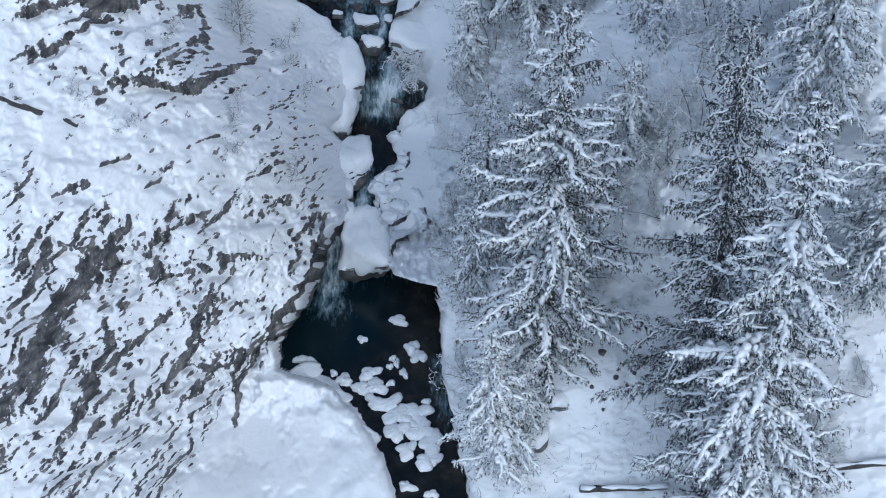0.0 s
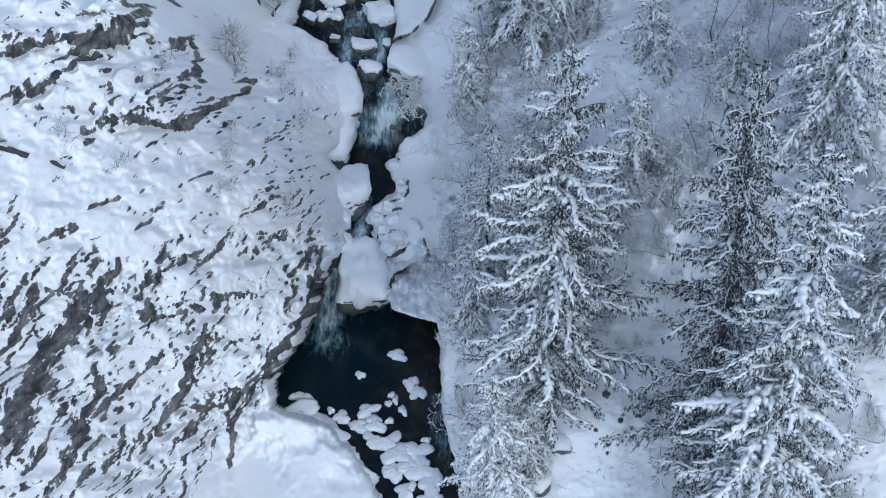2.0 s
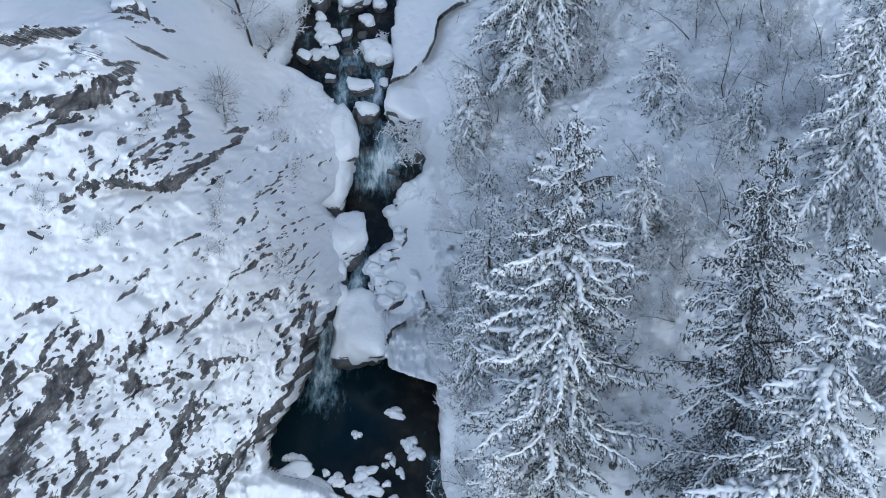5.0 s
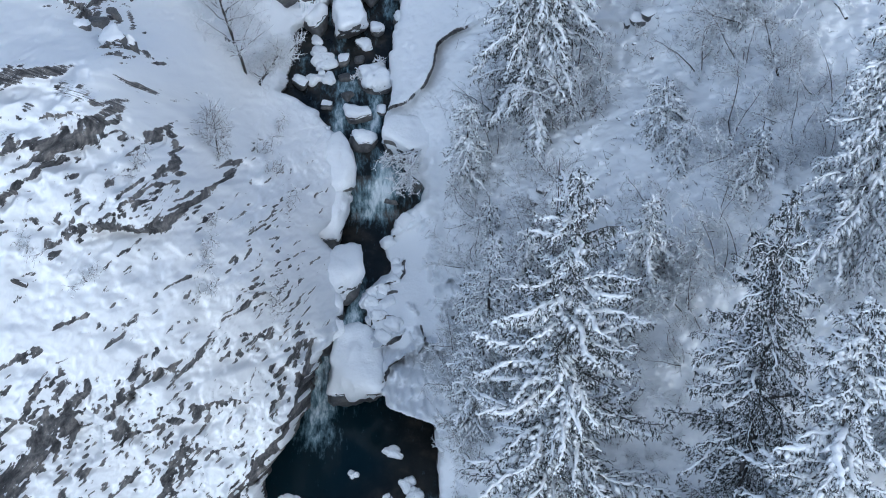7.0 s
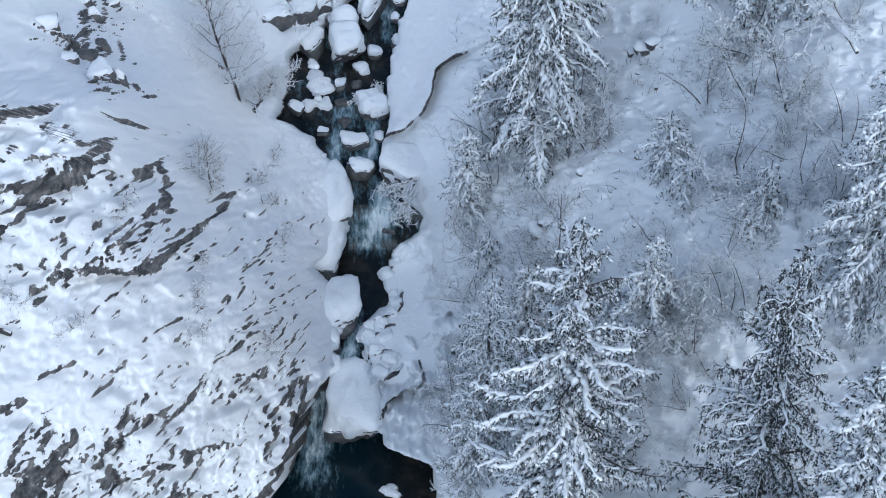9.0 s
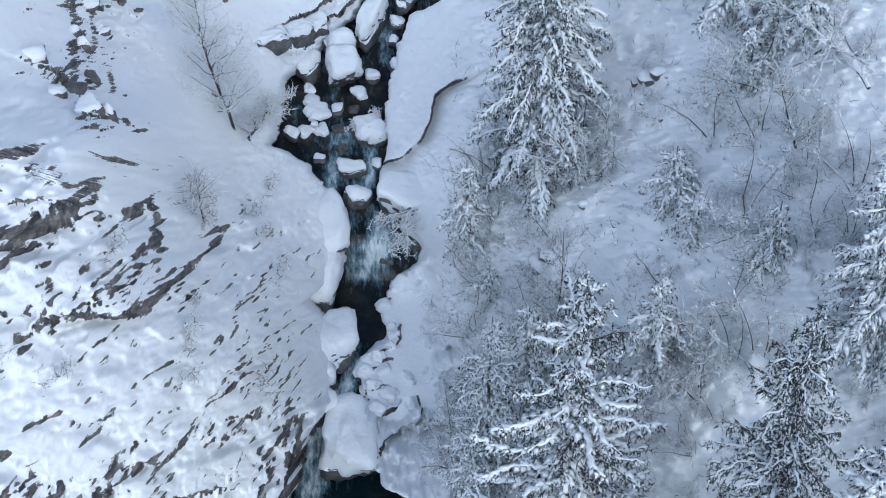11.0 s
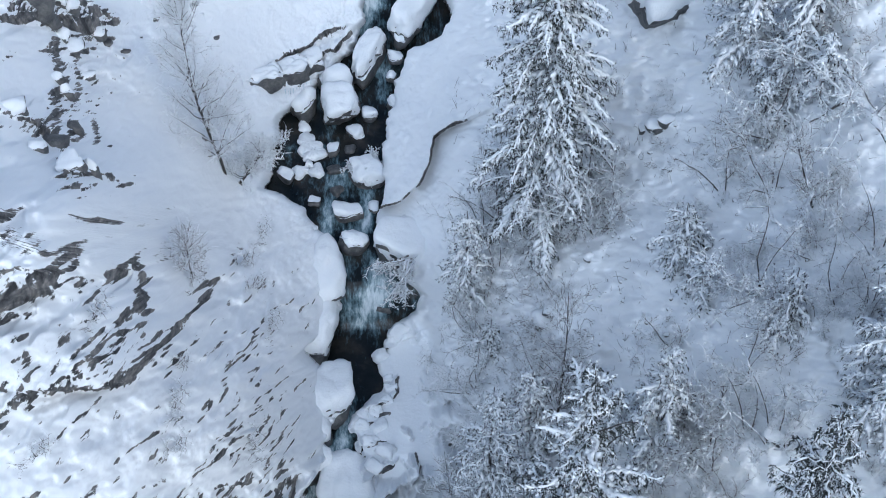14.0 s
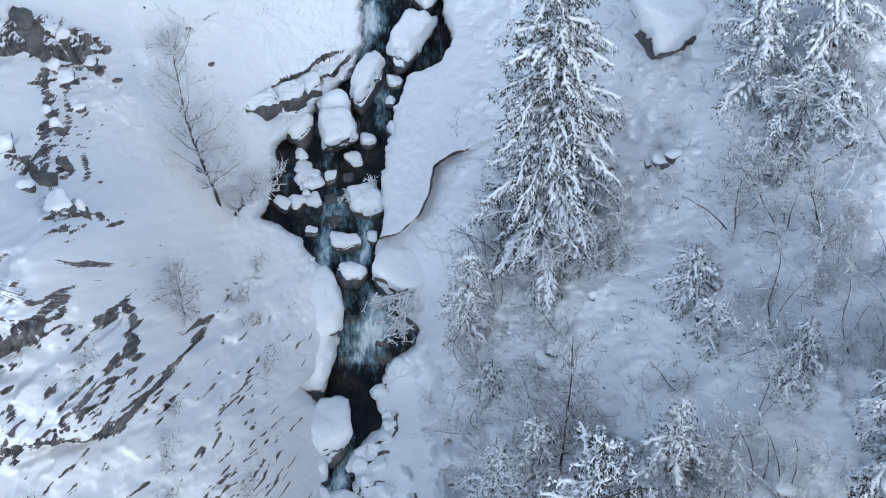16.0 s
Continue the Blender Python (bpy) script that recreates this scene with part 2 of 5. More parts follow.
UPPER = np.array([
    (12.7, -1.6, 1.9, 3.2), (13.4, -1.5, 2.1, 4.0), (14.2, -1.45, 1.0, 4.5), (16.1, -2.5, 0.1, 4.7), (17.4, -3.4, 0.15, 4.8),
    (18.3, -5.1, 0.25, 4.9), (20.5, -5.0, 0.2, 5.0), (21.7, -4.9, 0.45, 5.1), (22.4, -4.2, 0.55, 5.18), (23.2, -3.4, 0.7, 5.28), (24.0, -2.8, 0.95, 5.4), (25.1, -1.7, 1.4, 5.7), (25.7, -1.4, 2.9, 5.9), (26.9, -1.0, 3.6, 6.25),
    (28.5, -1.1, 3.0, 6.8), (31.0, -1.2, 3.0, 7.8), (36.0, -1.2, 2.6, 10.5)])
COURSE = np.vstack([STREAM, UPPER])
# bare ledges and gullies of the cliff: width, depth, and the line that they follow
LOW_LEDGES = [
    (0.30, 0.70, [(-11.1, 4.9), (-10.5, 4.6), (-10.1, 5.1), (-9.8, 5.6)]),
    (0.34, 0.80, [(-11.0, 4.4), (-11.65, 2.9), (-12.15, 1.2), (-12.7, 0.2), (-13.4, -1.0)]),
    (0.14, 0.40, [(-8.65, 5.3), (-7.85, 5.95), (-7.3, 6.25)]),
    (0.10, 0.35, [(-6.8, 6.15), (-6.45, 6.5), (-6.0, 7.0)]),
    (0.17, 0.45, [(-6.6, 4.5), (-6.0, 4.6), (-5.1, 4.45)]),
    (0.28, 0.60, [(-9.1, -0.7), (-8.45, 0.1), (-7.7, 1.95), (-7.3, 2.65)]),
    (0.13, 0.45, [(-10.6, 0.2), (-10.05, 0.7), (-9.5, 1.35), (-8.95, 1.95)]),
    (0.24, 0.55, [(-11.85, -2.5), (-11.5, -1.45), (-11.15, -0.15), (-10.65, 0.9), (-10.6, 1.9)])]
MORE_LEDGES = [
    (0.34, 0.70, [(-7.9, -0.35), (-7.0, -0.45), (-5.95, 0.25), (-5.15, 1.2), (-4.3, 2.1)]),
    (0.16, 0.40, [(-4.15, 2.3), (-3.5, 3.4), (-3.1, 4.6), (-2.9, 6.4)]),
    (0.10, 0.25, [(-9.3, 3.7), (-8.2, 3.8)]),
    (0.13, 0.40, [(-6.75, -3.2), (-6.73, -1.85), (-6.85, -0.9)]),
    (0.11, 0.25, [(-10.0, 8.1), (-9.3, 8.4)]), (0.10, 0.25, [(-11.2, 7.05), (-10.65, 7.4)]), (0.10, 0.25, [(-7.2, 9.2), (-6.6, 9.6)]),
    (0.09, 0.25, [(-5.0, 7.15), (-4.25, 6.95)]), (0.12, 0.35, [(-12.45, -1.6), (-11.95, -0.5)]), (0.11, 0.35, [(-12.7, 2.8), (-12.35, 3.5), (-11.95, 4.9)])]
HIGH_LEDGES = [
    (0.15, 1.00, [(-8.9, 11.45), (-8.2, 11.4), (-7.55, 11.5), (-7.05, 11.95), (-6.6, 13.0)]),
    (0.10, 0.40, [(-8.2, 14.9), (-7.9, 15.5), (-7.6, 14.6), (-7.35, 13.6)]),
    (0.24, 0.60, [(-12.6, 13.5), (-11.6, 13.95), (-10.55, 14.2), (-10.1, 14.4), (-9.7, 14.55)]),
    (0.20, 0.50, [(-12.2, 12.1), (-11.4, 12.55), (-11.0, 13.0), (-10.6, 13.55), (-10.4, 14.0)]),
    (0.14, 0.35, [(-10.35, 15.15), (-9.5, 15.25)]), (0.20, 0.50, [(-9.4, 15.0), (-9.1, 15.3), (-8.7, 15.8)]),
    (0.22, 0.40, [(-10.2, 16.1), (-9.5, 15.95), (-9.1, 15.85)]),
    (0.24, 0.60, [(-12.6, 16.5), (-11.8, 16.7), (-11.15, 16.8), (-10.55, 17.0)])]
TOP_LEDGES = [
    (0.26, 0.50, [(-11.55, 20.3), (-10.6, 19.95)]), (0.26, 0.50, [(-10.2, 19.0), (-9.5, 18.45), (-9.1, 18.4)]),
    (0.14, 0.35, [(-8.5, 16.8), (-8.3, 16.75)]), (0.12, 0.30, [(-11.35, 13.3), (-10.9, 13.6)]),
    (0.05, 0.90, [(-0.25, 17.3), (1.1, 17.65), (2.0, 18.45), (2.5, 19.6), (2.65, 20.6), (3.3, 21.0), (4.1, 21.3)]),
    (0.16, 0.50, [(-12.17, 23.87), (-11.77, 22.25), (-11.25, 20.92), (-10.96, 20.07)]), (0.05, 0.30, [(-11.55, 23.03), (-10.91, 20.96)]),
    (0.05, 0.30, [(-10.52, 20.99), (-9.89, 19.68)]), (0.30, 0.60, [(-13.2, 24.6), (-12.2, 24.9), (-11.3, 24.5)]), (0.20, 0.50, [(-12.4, 25.9), (-11.2, 25.6)]),
    (0.13, 0.40, [(-3.6, 25.4), (-3.0, 25.9), (-2.3, 26.2)]), (0.14, 0.45, [(-3.2, 24.8), (-2.2, 25.3), (-1.6, 26.1)]), (0.12, 0.40, [(-4.9, 24.4), (-4.3, 24.9), (-3.7, 25.2)])]
# slots between the snow pillows of the stream bank
# rock colour in the slots stands in for the shade of the gaps
BANK_SLOTS = [
    (0.11, 0.9, [(1.0, 10.0), (1.0, 9.4), (0.75, 9.05), (0.25, 8.9)]), (0.09, 0.9, [(0.55, 8.0), (-0.1, 8.05)]), (0.09, 0.9, [(0.6, 7.4), (-0.1, 7.25)]),
    (0.10, 0.9, [(1.0, 6.7), (0.5, 6.2), (0.1, 6.1)]), (0.12, 0.9, [(0.95, 5.5), (0.5, 5.2), (0.35, 4.6)]), (0.09, 0.7, [(1.9, 6.9), (2.1, 6.3), (2.5, 6.1)]),
    (0.08, 0.8, [(0.6, 11.1), (0.2, 10.9)]), (0.09, 0.8, [(0.75, 8.5), (0.2, 8.4)])]
# short steps of rock scattered over the upper cliff
STEPS = [(-9.67, 25.66), (-8.81, 25.8), (-10.16, 24.81), (-8.37, 26.67), (-11.04, 22.52), (-9.57, 19.59), (-8.23, 22.17), (-7.25, 20.3), (-10.5, 24.01), (-9.9, 27.4), (-7.4, 25.2)]
# outcrops: centre, half sizes, turn, how bare, how far they stand out
OUTCROPS = [
    (-5.9, 0.35, 1.3, 0.6, 0.6, 0.34, 0.2), (-7.4, -0.3, 0.6, 0.8, 0.3, 0.30, 0.1), (-3.4, 5.2, 0.4, 1.3, -0.3, 0.20, 0.0),
    (-7.6, 12.5, 1.0, 0.9, 0.6, 0.40, 0.8), (-8.1, 13.8, 0.6, 1.1, -0.1, 0.24, 0.4), (-8.7, 12.3, 0.9, 0.6, 0.2, 0.30, 0.2),
    (-11.2, 16.9, 1.0, 0.3, 0.1, 0.3, 0.4), (-9.7, 16.0, 0.6, 0.25, -0.2, 0.4, 0.3),
    (-9.7, 18.75, 0.6, 0.35, -0.5, 0.42, 0.4), (-11.0, 20.1, 0.5, 0.3, -0.3, 0.4, 0.3), (-12.5, 25.5, 1.2, 1.0, 0.2, 0.9, 0.7), (-11.5, 25.5, 0.8, 0.5, 0.2, 0.7, 0.5),
    (-12.1, 20.6, 0.6, 0.7, 0.0, 0.2, 0.2), (-11.5, 24.2, 0.5, 0.3, -0.3, 0.4, 0.3)]
# rough ribs of rock: half width and line
CRAGS = [
    (0.45, [(-12.0, 24.6), (-11.5, 22.6), (-10.9, 20.2), (-10.4, 19.6), (-9.6, 18.6), (-8.9, 17.6)]),
    (0.5, [(-12.6, 14.2), (-11.0, 14.3), (-9.8, 15.2)])]


def course(v):
    soft = lambda k, d: np.interp(v + d, COURSE[:, 0], COURSE[:, k])
    return soft(1, 0), soft(2, 0), (soft(3, -0.4) + 2 * soft(3, -0.13) + 2 * soft(3, 0.13) + soft(3, 0.4)) / 6


def water_w(v):
    return (course(v)[2] - RISE * v) / RUN


def table(xs, rows, x, v):
    """x and v are the axes of a grid; result[v, x]."""
    across = cubic(xs, rows, np.clip(x, xs[0], xs[-1]))
    return cubic(LINE_V, across.T, np.clip(v, LINE_V[0], LINE_V[-1])).T


def broad(x, v):
    """Height of the land over the slope, without the stream, on the grid of the axes x and v."""
    left, right = table(LEFT_X, LEFT_W, x, v), table(RIGHT_X, RIGHT_W, x, v)
    w = np.where(x[None, :] < -2, left, right)
    w = w + np.maximum(-17 - x, 0)[None, :] * 0.35 + np.maximum(x - 26, 0)[None, :] * 0.3
    w = w + np.maximum(-10 - v, 0)[:, None] * 0.9 - np.maximum(v - 30, 0)[:, None] * 0.35
    return w


def inside(x, v):
    """How far (x, v) lies within the water's edge, minus on land."""
    l, r, _ = course(v)
    X, V = np.meshgrid(x, v)
    wob = 0.22 * fbm(X * 1.3, V * 1.3, 31, 3) + 0.16 * fbm(X * 3.1, V * 3.1, 35, 2)
    scallop = 0.7 * np.maximum(fbm(X * 1.1, V * 1.1, 37, 3, 0.6), -0.1) * ramp01(3.8, 5.5, V) * ramp01(13, 11.5, V)
    return np.minimum(X - (l[:, None] + wob), (r[:, None] + wob - scallop) - X)


def line_near(X, V, pts, sided=False):
    """Distance from each place to a broken line, and how far it lies on the upper left of it."""
    best, side = np.full(X.shape, 1e9), np.zeros(X.shape)
    for (x0, v0), (x1, v1) in zip(pts[:-1], pts[1:]):
        dx, dv = x1 - x0, v1 - v0
        size = math.hypot(dx, dv)
        nx, nv = -dv / size, dx / size
        if -0.5 * nx + 0.85 * nv < 0:
            nx, nv = -nx, -nv
        t = np.clip(((X - x0) * dx + (V - v0) * dv) / (dx * dx + dv * dv), 0, 1)
        px, pv = X - x0 - t * dx, V - v0 - t * dv
        d = np.hypot(px, pv)
        near = d < best
        best, side = np.where(near, d, best), np.where(near, px * nx + pv * nv, side)
    return (best, side) if sided else best


def marks(X, V):
    """How far rock is laid bare by ledges and outcrops or put as colour into the shaded slots, how they cut into the
    land, and a wider ring round them.
    """
    bare, cut, halo = np.zeros(X.shape), np.zeros(X.shape), np.zeros(X.shape)
    ragged = 0.22 * fbm(X * 1.7, V * 1.7, 61, 4, 0.6) + 0.10 * fbm(X * 5.0, V * 5.0, 62, 2)
    broken = 0.5 + 0.5 * fbm(X * 1.9, V * 1.9, 69, 3, 0.6)
    bx, bv = 0.30 * fbm(X * 0.9, V * 0.9, 63, 3, 0.6) + 0.10 * fbm(X * 3.5, V * 3.5, 64, 2), 0.30 * fbm(X * 0.9, V * 0.9, 65, 3, 0.6) + 0.10 * fbm(X * 3.5, V * 3.5, 66, 2)
    swell = np.clip(0.95 + 1.5 * fbm(X * 1.3, V * 1.3, 68, 3, 0.6), 0.25, 1.9)
    for width, depth, pts in LOW_LEDGES + MORE_LEDGES + HIGH_LEDGES + TOP_LEDGES + BANK_SLOTS:
        loose = min(1.0, width * 5)
        d, side = line_near(X + bx * loose, V + bv * loose, pts, True)
        d, side = np.maximum(d + ragged * min(1.0, width * 2.5 + 0.1), 0) / (swell if width > 0.08 else 1.0), side / (swell if width > 0.08 else 1.0)
        m = np.exp(-(d / width) ** 2)
        if width < 0.045:
            m = m * np.clip(2.2 * broken - 0.45, 0, 1)
        bare = np.maximum(bare, 1.3 * m)
        # the snow above ends in a lip; below it the rock stands back and runs out again
        hollow = np.exp(-np.maximum(d - width, 0) / (0.35 + 1.2 * depth)) * ramp01(0.5 * width, -0.6 * width, side + ragged * width * 1.5)
        cut = cut - depth * hollow + 0.30 * depth * np.exp(-(d / 0.5) ** 2) * ramp01(-0.5 * width, 0.6 * width, side)
    for x, v, a, b, turn, strength, stand in OUTCROPS:
        p = (X - x) * math.cos(turn) + (V - v) * math.sin(turn)
        q = -(X - x) * math.sin(turn) + (V - v) * math.cos(turn)
        r = np.hypot(p / a, q / b) + ragged * 1.2
        bare = np.maximum(bare, min(2.0, 1.7 * strength) * ramp01(1.3, 0.5, r))
        cut = cut + stand * ramp01(1.3, 0.5, r)
        halo = np.maximum(halo, ramp01(1.9, 0.8, r))
    for wide, pts in CRAGS:
        m = ramp01(1.2, 0.2, line_near(X, V, pts) / wide + ragged * 2)
        bare = np.maximum(bare, 0.45 * m)
        cut = cut + 0.4 * m
        halo = np.maximum(halo, ramp01(1.9, 0.6, line_near(X, V, pts) / wide + ragged))
    return bare, cut, halo


def slabs(s, n, seed, dip, jut, slant=0.25):
    """Broken plates of rock: cells of a jittered grid, each a tilted plane at a height of its own."""
    i, j = np.floor(s), np.floor(n)
    best, out = np.full(s.shape, 1e9), np.zeros(s.shape)
    for di in (-1, 0, 1):
        for dj in (-1, 0, 1):
            ci, cj = i + di, j + dj
            cs, cn = ci + 0.15 + 0.7 * hash01(ci, cj, seed), cj + 0.15 + 0.7 * hash01(ci, cj, seed + 1)
            ds, dn = s - cs, n - cn
            far = np.abs(ds) * 0.8 + np.abs(dn) + 0.35 * ds * dn
            tilt = hash01(ci, cj, seed + 2)
            plane = jut * (hash01(ci, cj, seed + 3) - 0.5) - dip * (0.3 + tilt) * dn + slant * (hash01(ci, cj, seed + 4) - 0.5) * ds
            near = far < best
            best, out = np.where(near, far, best), np.where(near, plane, out)
    return out


def relief(X, V):
    """The broken face of the cliff, at three sizes, and where it is roughest."""
    a = 1.12
    wx, wv = X, V
    for f, k, seed in ((0.45, 1.0, 3), (1.3, 0.42, 7), (4.0, 0.13, 11)):
        wx, wv = wx + k * fbm(X * f, V * f, seed, 3), wv + k * fbm(X * f, V * f, seed + 100, 3)
    s, n = wx * math.cos(a) + wv * math.sin(a), -wx * math.sin(a) + wv * math.cos(a)
    up = ramp01(15.0, 17.5, V)
    big = slabs(s / 2.1, n / 1.1, 201, 0.8, 0.9, 0.9) * (1 - up) + slabs(wv / 1.1, -wx / 0.7, 231, 0.3, 1.3, 0.9) * up
    mid = slabs(s / 1.2, n / 0.36, 211, 0.36, 0.36, 0.3) * (1 - up) + slabs(wv / 0.6, -wx / 0.26, 241, 0.2, 0.5, 0.3) * up
    crumble = 1.2 * fbm(s * 0.8, n * 3.4, 221, 4, 0.62) * (1 - up) + 0.7 * fbm(wv * 1.2, wx * 4.0, 225, 4, 0.62) * up
    cluster = fbm(X * 0.42, V * 0.42, 23, 3) + 0.55 * fbm(X * 1.2, V * 1.2, 29, 3)
    patchy = ramp01(-0.25, 0.35, fbm(X * 0.9, V * 0.9, 33, 3))
    return big, mid * patchy, crumble, cluster


def zones(x, v):
    X, V = np.meshgrid(x, v)
    l, r, _ = course(v)
    left = ramp01(0.3, -0.8, X - l[:, None])
    shelf = ramp01(-0.2, -1.2, V - 0.35 * (X + 5)) * ramp01(-7.2, -6.5, X - 0.3 * np.minimum(V + 1, 0)) * left
    right = ramp01(-0.3, 0.8, X - r[:, None])
    low = ramp01(13, 4, V) * ramp01(-1.5, -4.5, X)
    return X, V, left * (1 - shelf), shelf, right, low


def roughness(X, V, low, cluster, halo):
    """From 0, where the snow lies deep and smooth, to 1, where the rock breaks through."""
    calm = ramp01(13.5, 16, V) * ramp01(-8.6, -7.4, X) * ramp01(25.5, 24, V)
    return np.clip(0.0 + 0.65 * cluster + low * (0.46 + 0.38 * ramp01(6.5, 3.5, V)) + 0.28 * halo + 0.34 * ramp01(-6.2, -4.6, X) * ramp01(3, 6, V) * ramp01(13.5, 11, V) - 0.6 * calm, 0, 1)


def land(x, v, only_relief=False):
    X, V, cliff, shelf, right, low = zones(x, v)
    w = broad(x, v)
    d = inside(x, v)
    near = ramp01(40, 24, np.abs(X - 2)) * ramp01(36, 23, np.abs(V - 10))
    w = w + (1 - near) * fbm(X * 0.06, V * 0.06, 101, 3) * 5 * ramp01(4, 14, -np.minimum(d, 0))
    cliff, right = cliff * near, right * near
    bare, cut, halo = marks(X, V)
    big, mid, crumble, cluster = relief(X, V)
    gate = roughness(X, V, low, cluster, halo)
    rough = cliff * (big * (0.05 + 0.42 * gate) + mid * (0.03 + 0.75 * gate) + crumble * (0.07 + 0.30 * gate)
                     + fbm(X * 0.8, V * 0.8, 53, 5, 0.6) * 0.17) + cut
    w = w + rough
    if only_relief:
        return rough, bare, gate
    # soft humps and hollows of the snow
    w = w + right * (0.3 + 0.7 * ramp01(3, 8, V)) * (0.25 + 0.75 * ramp01(2.8, 5.5, X)) * (fbm(X * 0.45, V * 0.45, 41, 4) * 0.6 + fbm(X * 1.5, V * 1.5, 47, 4, 0.6) * 0.55 + np.maximum(fbm(X * 2.6, V * 2.6, 49, 3, 0.6), -0.05) * 0.50)
    w = w + shelf * (fbm(X * 0.45, V * 0.45, 43, 4) * 0.3 + fbm(X * 1.3, V * 1.3, 45, 3, 0.5) * 0.12)
    # the bed of the stream, with round snow lips over it and low knobby banks by the upper pool
    bank = np.maximum(-d, 0)
    edge = water_w(v)[:, None] + 0.35
    knobs = right * ramp01(4.5, 6.5, V) * ramp01(12.5, 11.0, V)
    w = w + knobs * (edge + 0.2 + 0.9 * np.abs(fbm(X * 1.5, V * 1.5, 83, 3)) - w) * ramp01(1.8, 0.2, bank)
    w = w + knobs * np.minimum(cut, 0) * 1.3
    top = np.maximum(w, edge)
    lip = top - 0.45 * np.exp(-bank / 0.22)
    bed = water_w(v)[:, None] - 0.7
    k = ramp01(-0.03, 0.13, d)
    return lip * (1 - k) + bed * k


def place(x, v, w):
    return x, v * RUN - w * RISE, v * RISE + w * RUN


def part(name, verts, faces, mat, parent=None, label="", smooth=True):
    """One mesh object out of vertices and faces, under a thing."""
    me = bpy.data.meshes.new(name)
    me.from_pydata([tuple(p) for p in verts], [], faces)
    me.materials.append(mat)
    if smooth:
        me.polygons.foreach_set("use_smooth", [True] * len(me.polygons))
    ob = new(name, me)
    if parent:
        ob.parent = parent
    return tagged(ob, label)


def grid_mesh(name, P, mat, keep=None, **attributes):
    """A sheet from an array [row, column, xyz], with point attributes."""
    nv, nx = P.shape[:2]
    i = np.arange(nv * nx).reshape(nv, nx)
    quads = np.stack([i[:-1, :-1], i[:-1, 1:], i[1:, 1:], i[1:, :-1]], -1).reshape(-1, 4)
    if keep is not None:
        quads = quads[(keep[:-1, :-1] | keep[:-1, 1:] | keep[1:, 1:] | keep[1:, :-1]).ravel()]
    used, quads = np.unique(quads, return_inverse=True)
    quads = quads.reshape(-1, 4)
    me = bpy.data.meshes.new(name)
    me.vertices.add(len(used))
    me.vertices.foreach_set("co", P.reshape(-1, 3)[used].astype(np.float32).ravel())
    me.loops.add(quads.size)
    me.loops.foreach_set("vertex_index", quads.astype(np.int32).ravel())
    me.polygons.add(len(quads))
    me.polygons.foreach_set("loop_start", np.arange(0, quads.size, 4, dtype=np.int32))
    me.polygons.foreach_set("use_smooth", np.ones(len(quads), dtype=bool))
    for key, val in attributes.items():
        at = me.attributes.new(key, 'FLOAT', 'POINT')
        at.data.foreach_set("value", val.reshape(-1)[used].astype(np.float32))
    me.update(calc_edges=True)
    me.validate()
    me.materials.append(mat)
    return new(name, me)


def spread(cores, far, growth=1.25):
    """An axis with even steps over each core (from, to, step), and growing ones out to far on either side."""
    core = np.concatenate([np.arange(*c) for c in cores])
    out, d = [], 0.1
    while sum(out) < far:
        d *= growth
        out.append(d)
    tail = np.cumsum(out)
    return np.concatenate([core[0] - tail[::-1], core, core[-1] + tail])


GX, GV = spread([(-15.5, 3.5, 0.048), (3.5, 21, 0.10)], 250), spread([(-8.5, 31, 0.056)], 250)
GW = land(GX, GV)
XX, VV = np.meshgrid(GX, GV)
GP = np.stack(place(XX, VV, GW), -1)
_, _, cliff, shelf, _, low = zones(GX, GV)
rough, craggy, gate = land(GX, GV, True)
wet = inside(GX, GV)
upright = ramp01(15.0, 17.5, VV)
# snow clings to the cliff wherever its own relief is not too steep to hold it; crags hold less
soft = GW - rough
soft = np.clip(np.gradient(soft, GV, axis=0) * 0.25, -0.5, 0.5), np.clip(np.gradient(soft, GX, axis=1) * 0.25, -0.5, 0.5)
gv, gx = np.gradient(rough, GV, axis=0) + soft[0], np.gradient(rough, GX, axis=1) + soft[1]
lee = (0.42 * gv - 0.85 * gx) * (1 - 0.6 * upright) + 0.6 * upright * gv
NZ = (RUN - RISE * lee) / np.sqrt(1 + gv * gv + gx * gx)
hold = -0.26 + 0.58 * np.minimum(craggy, 1) + 0.27 * gate
BARE = np.clip(0.46 + (hold - NZ) * 1.5, 0.0, 0.76) * np.clip(cliff + craggy, 0, 1)
BARE = np.maximum(BARE, 0.40 * np.minimum(craggy, 1))
BARE = np.maximum(BARE, ramp01(0.03, 0.10, wet))
lie = 1.16
along = (XX * math.cos(lie) + VV * math.sin(lie)) * (1 - upright) + VV * upright
across = (-XX * math.sin(lie) + VV * math.cos(lie)) * (1 - upright) - XX * upright + 0.55 * fbm(XX * 0.3, VV * 0.3, 3, 3)
ground = grid_mesh("ground", GP, ground_mat, bare=BARE, along=along, across=across, cliff=cliff)
tagged(ground, "steep snow-covered gorge sides with bare grey rock ledges", "ground", kind="structure")


def ground_at(x, y):
    """Height of the ground at a place of the plan: the top of it, where it overhangs."""
    i = np.clip(np.searchsorted(GX, x), 1, len(GX) - 1)
    k = (x - GX[i - 1]) / (GX[i] - GX[i - 1])
    line = GP[:, i - 1] * (1 - k) + GP[:, i] * k
    a, b = line[:-1, 1] - y, line[1:, 1] - y
    hit = np.nonzero(a * b <= 0)[0]
    return max(line[j, 2] + (line[j + 1, 2] - line[j, 2]) * a[j] / (a[j] - b[j] + 1e-9) for j in hit)


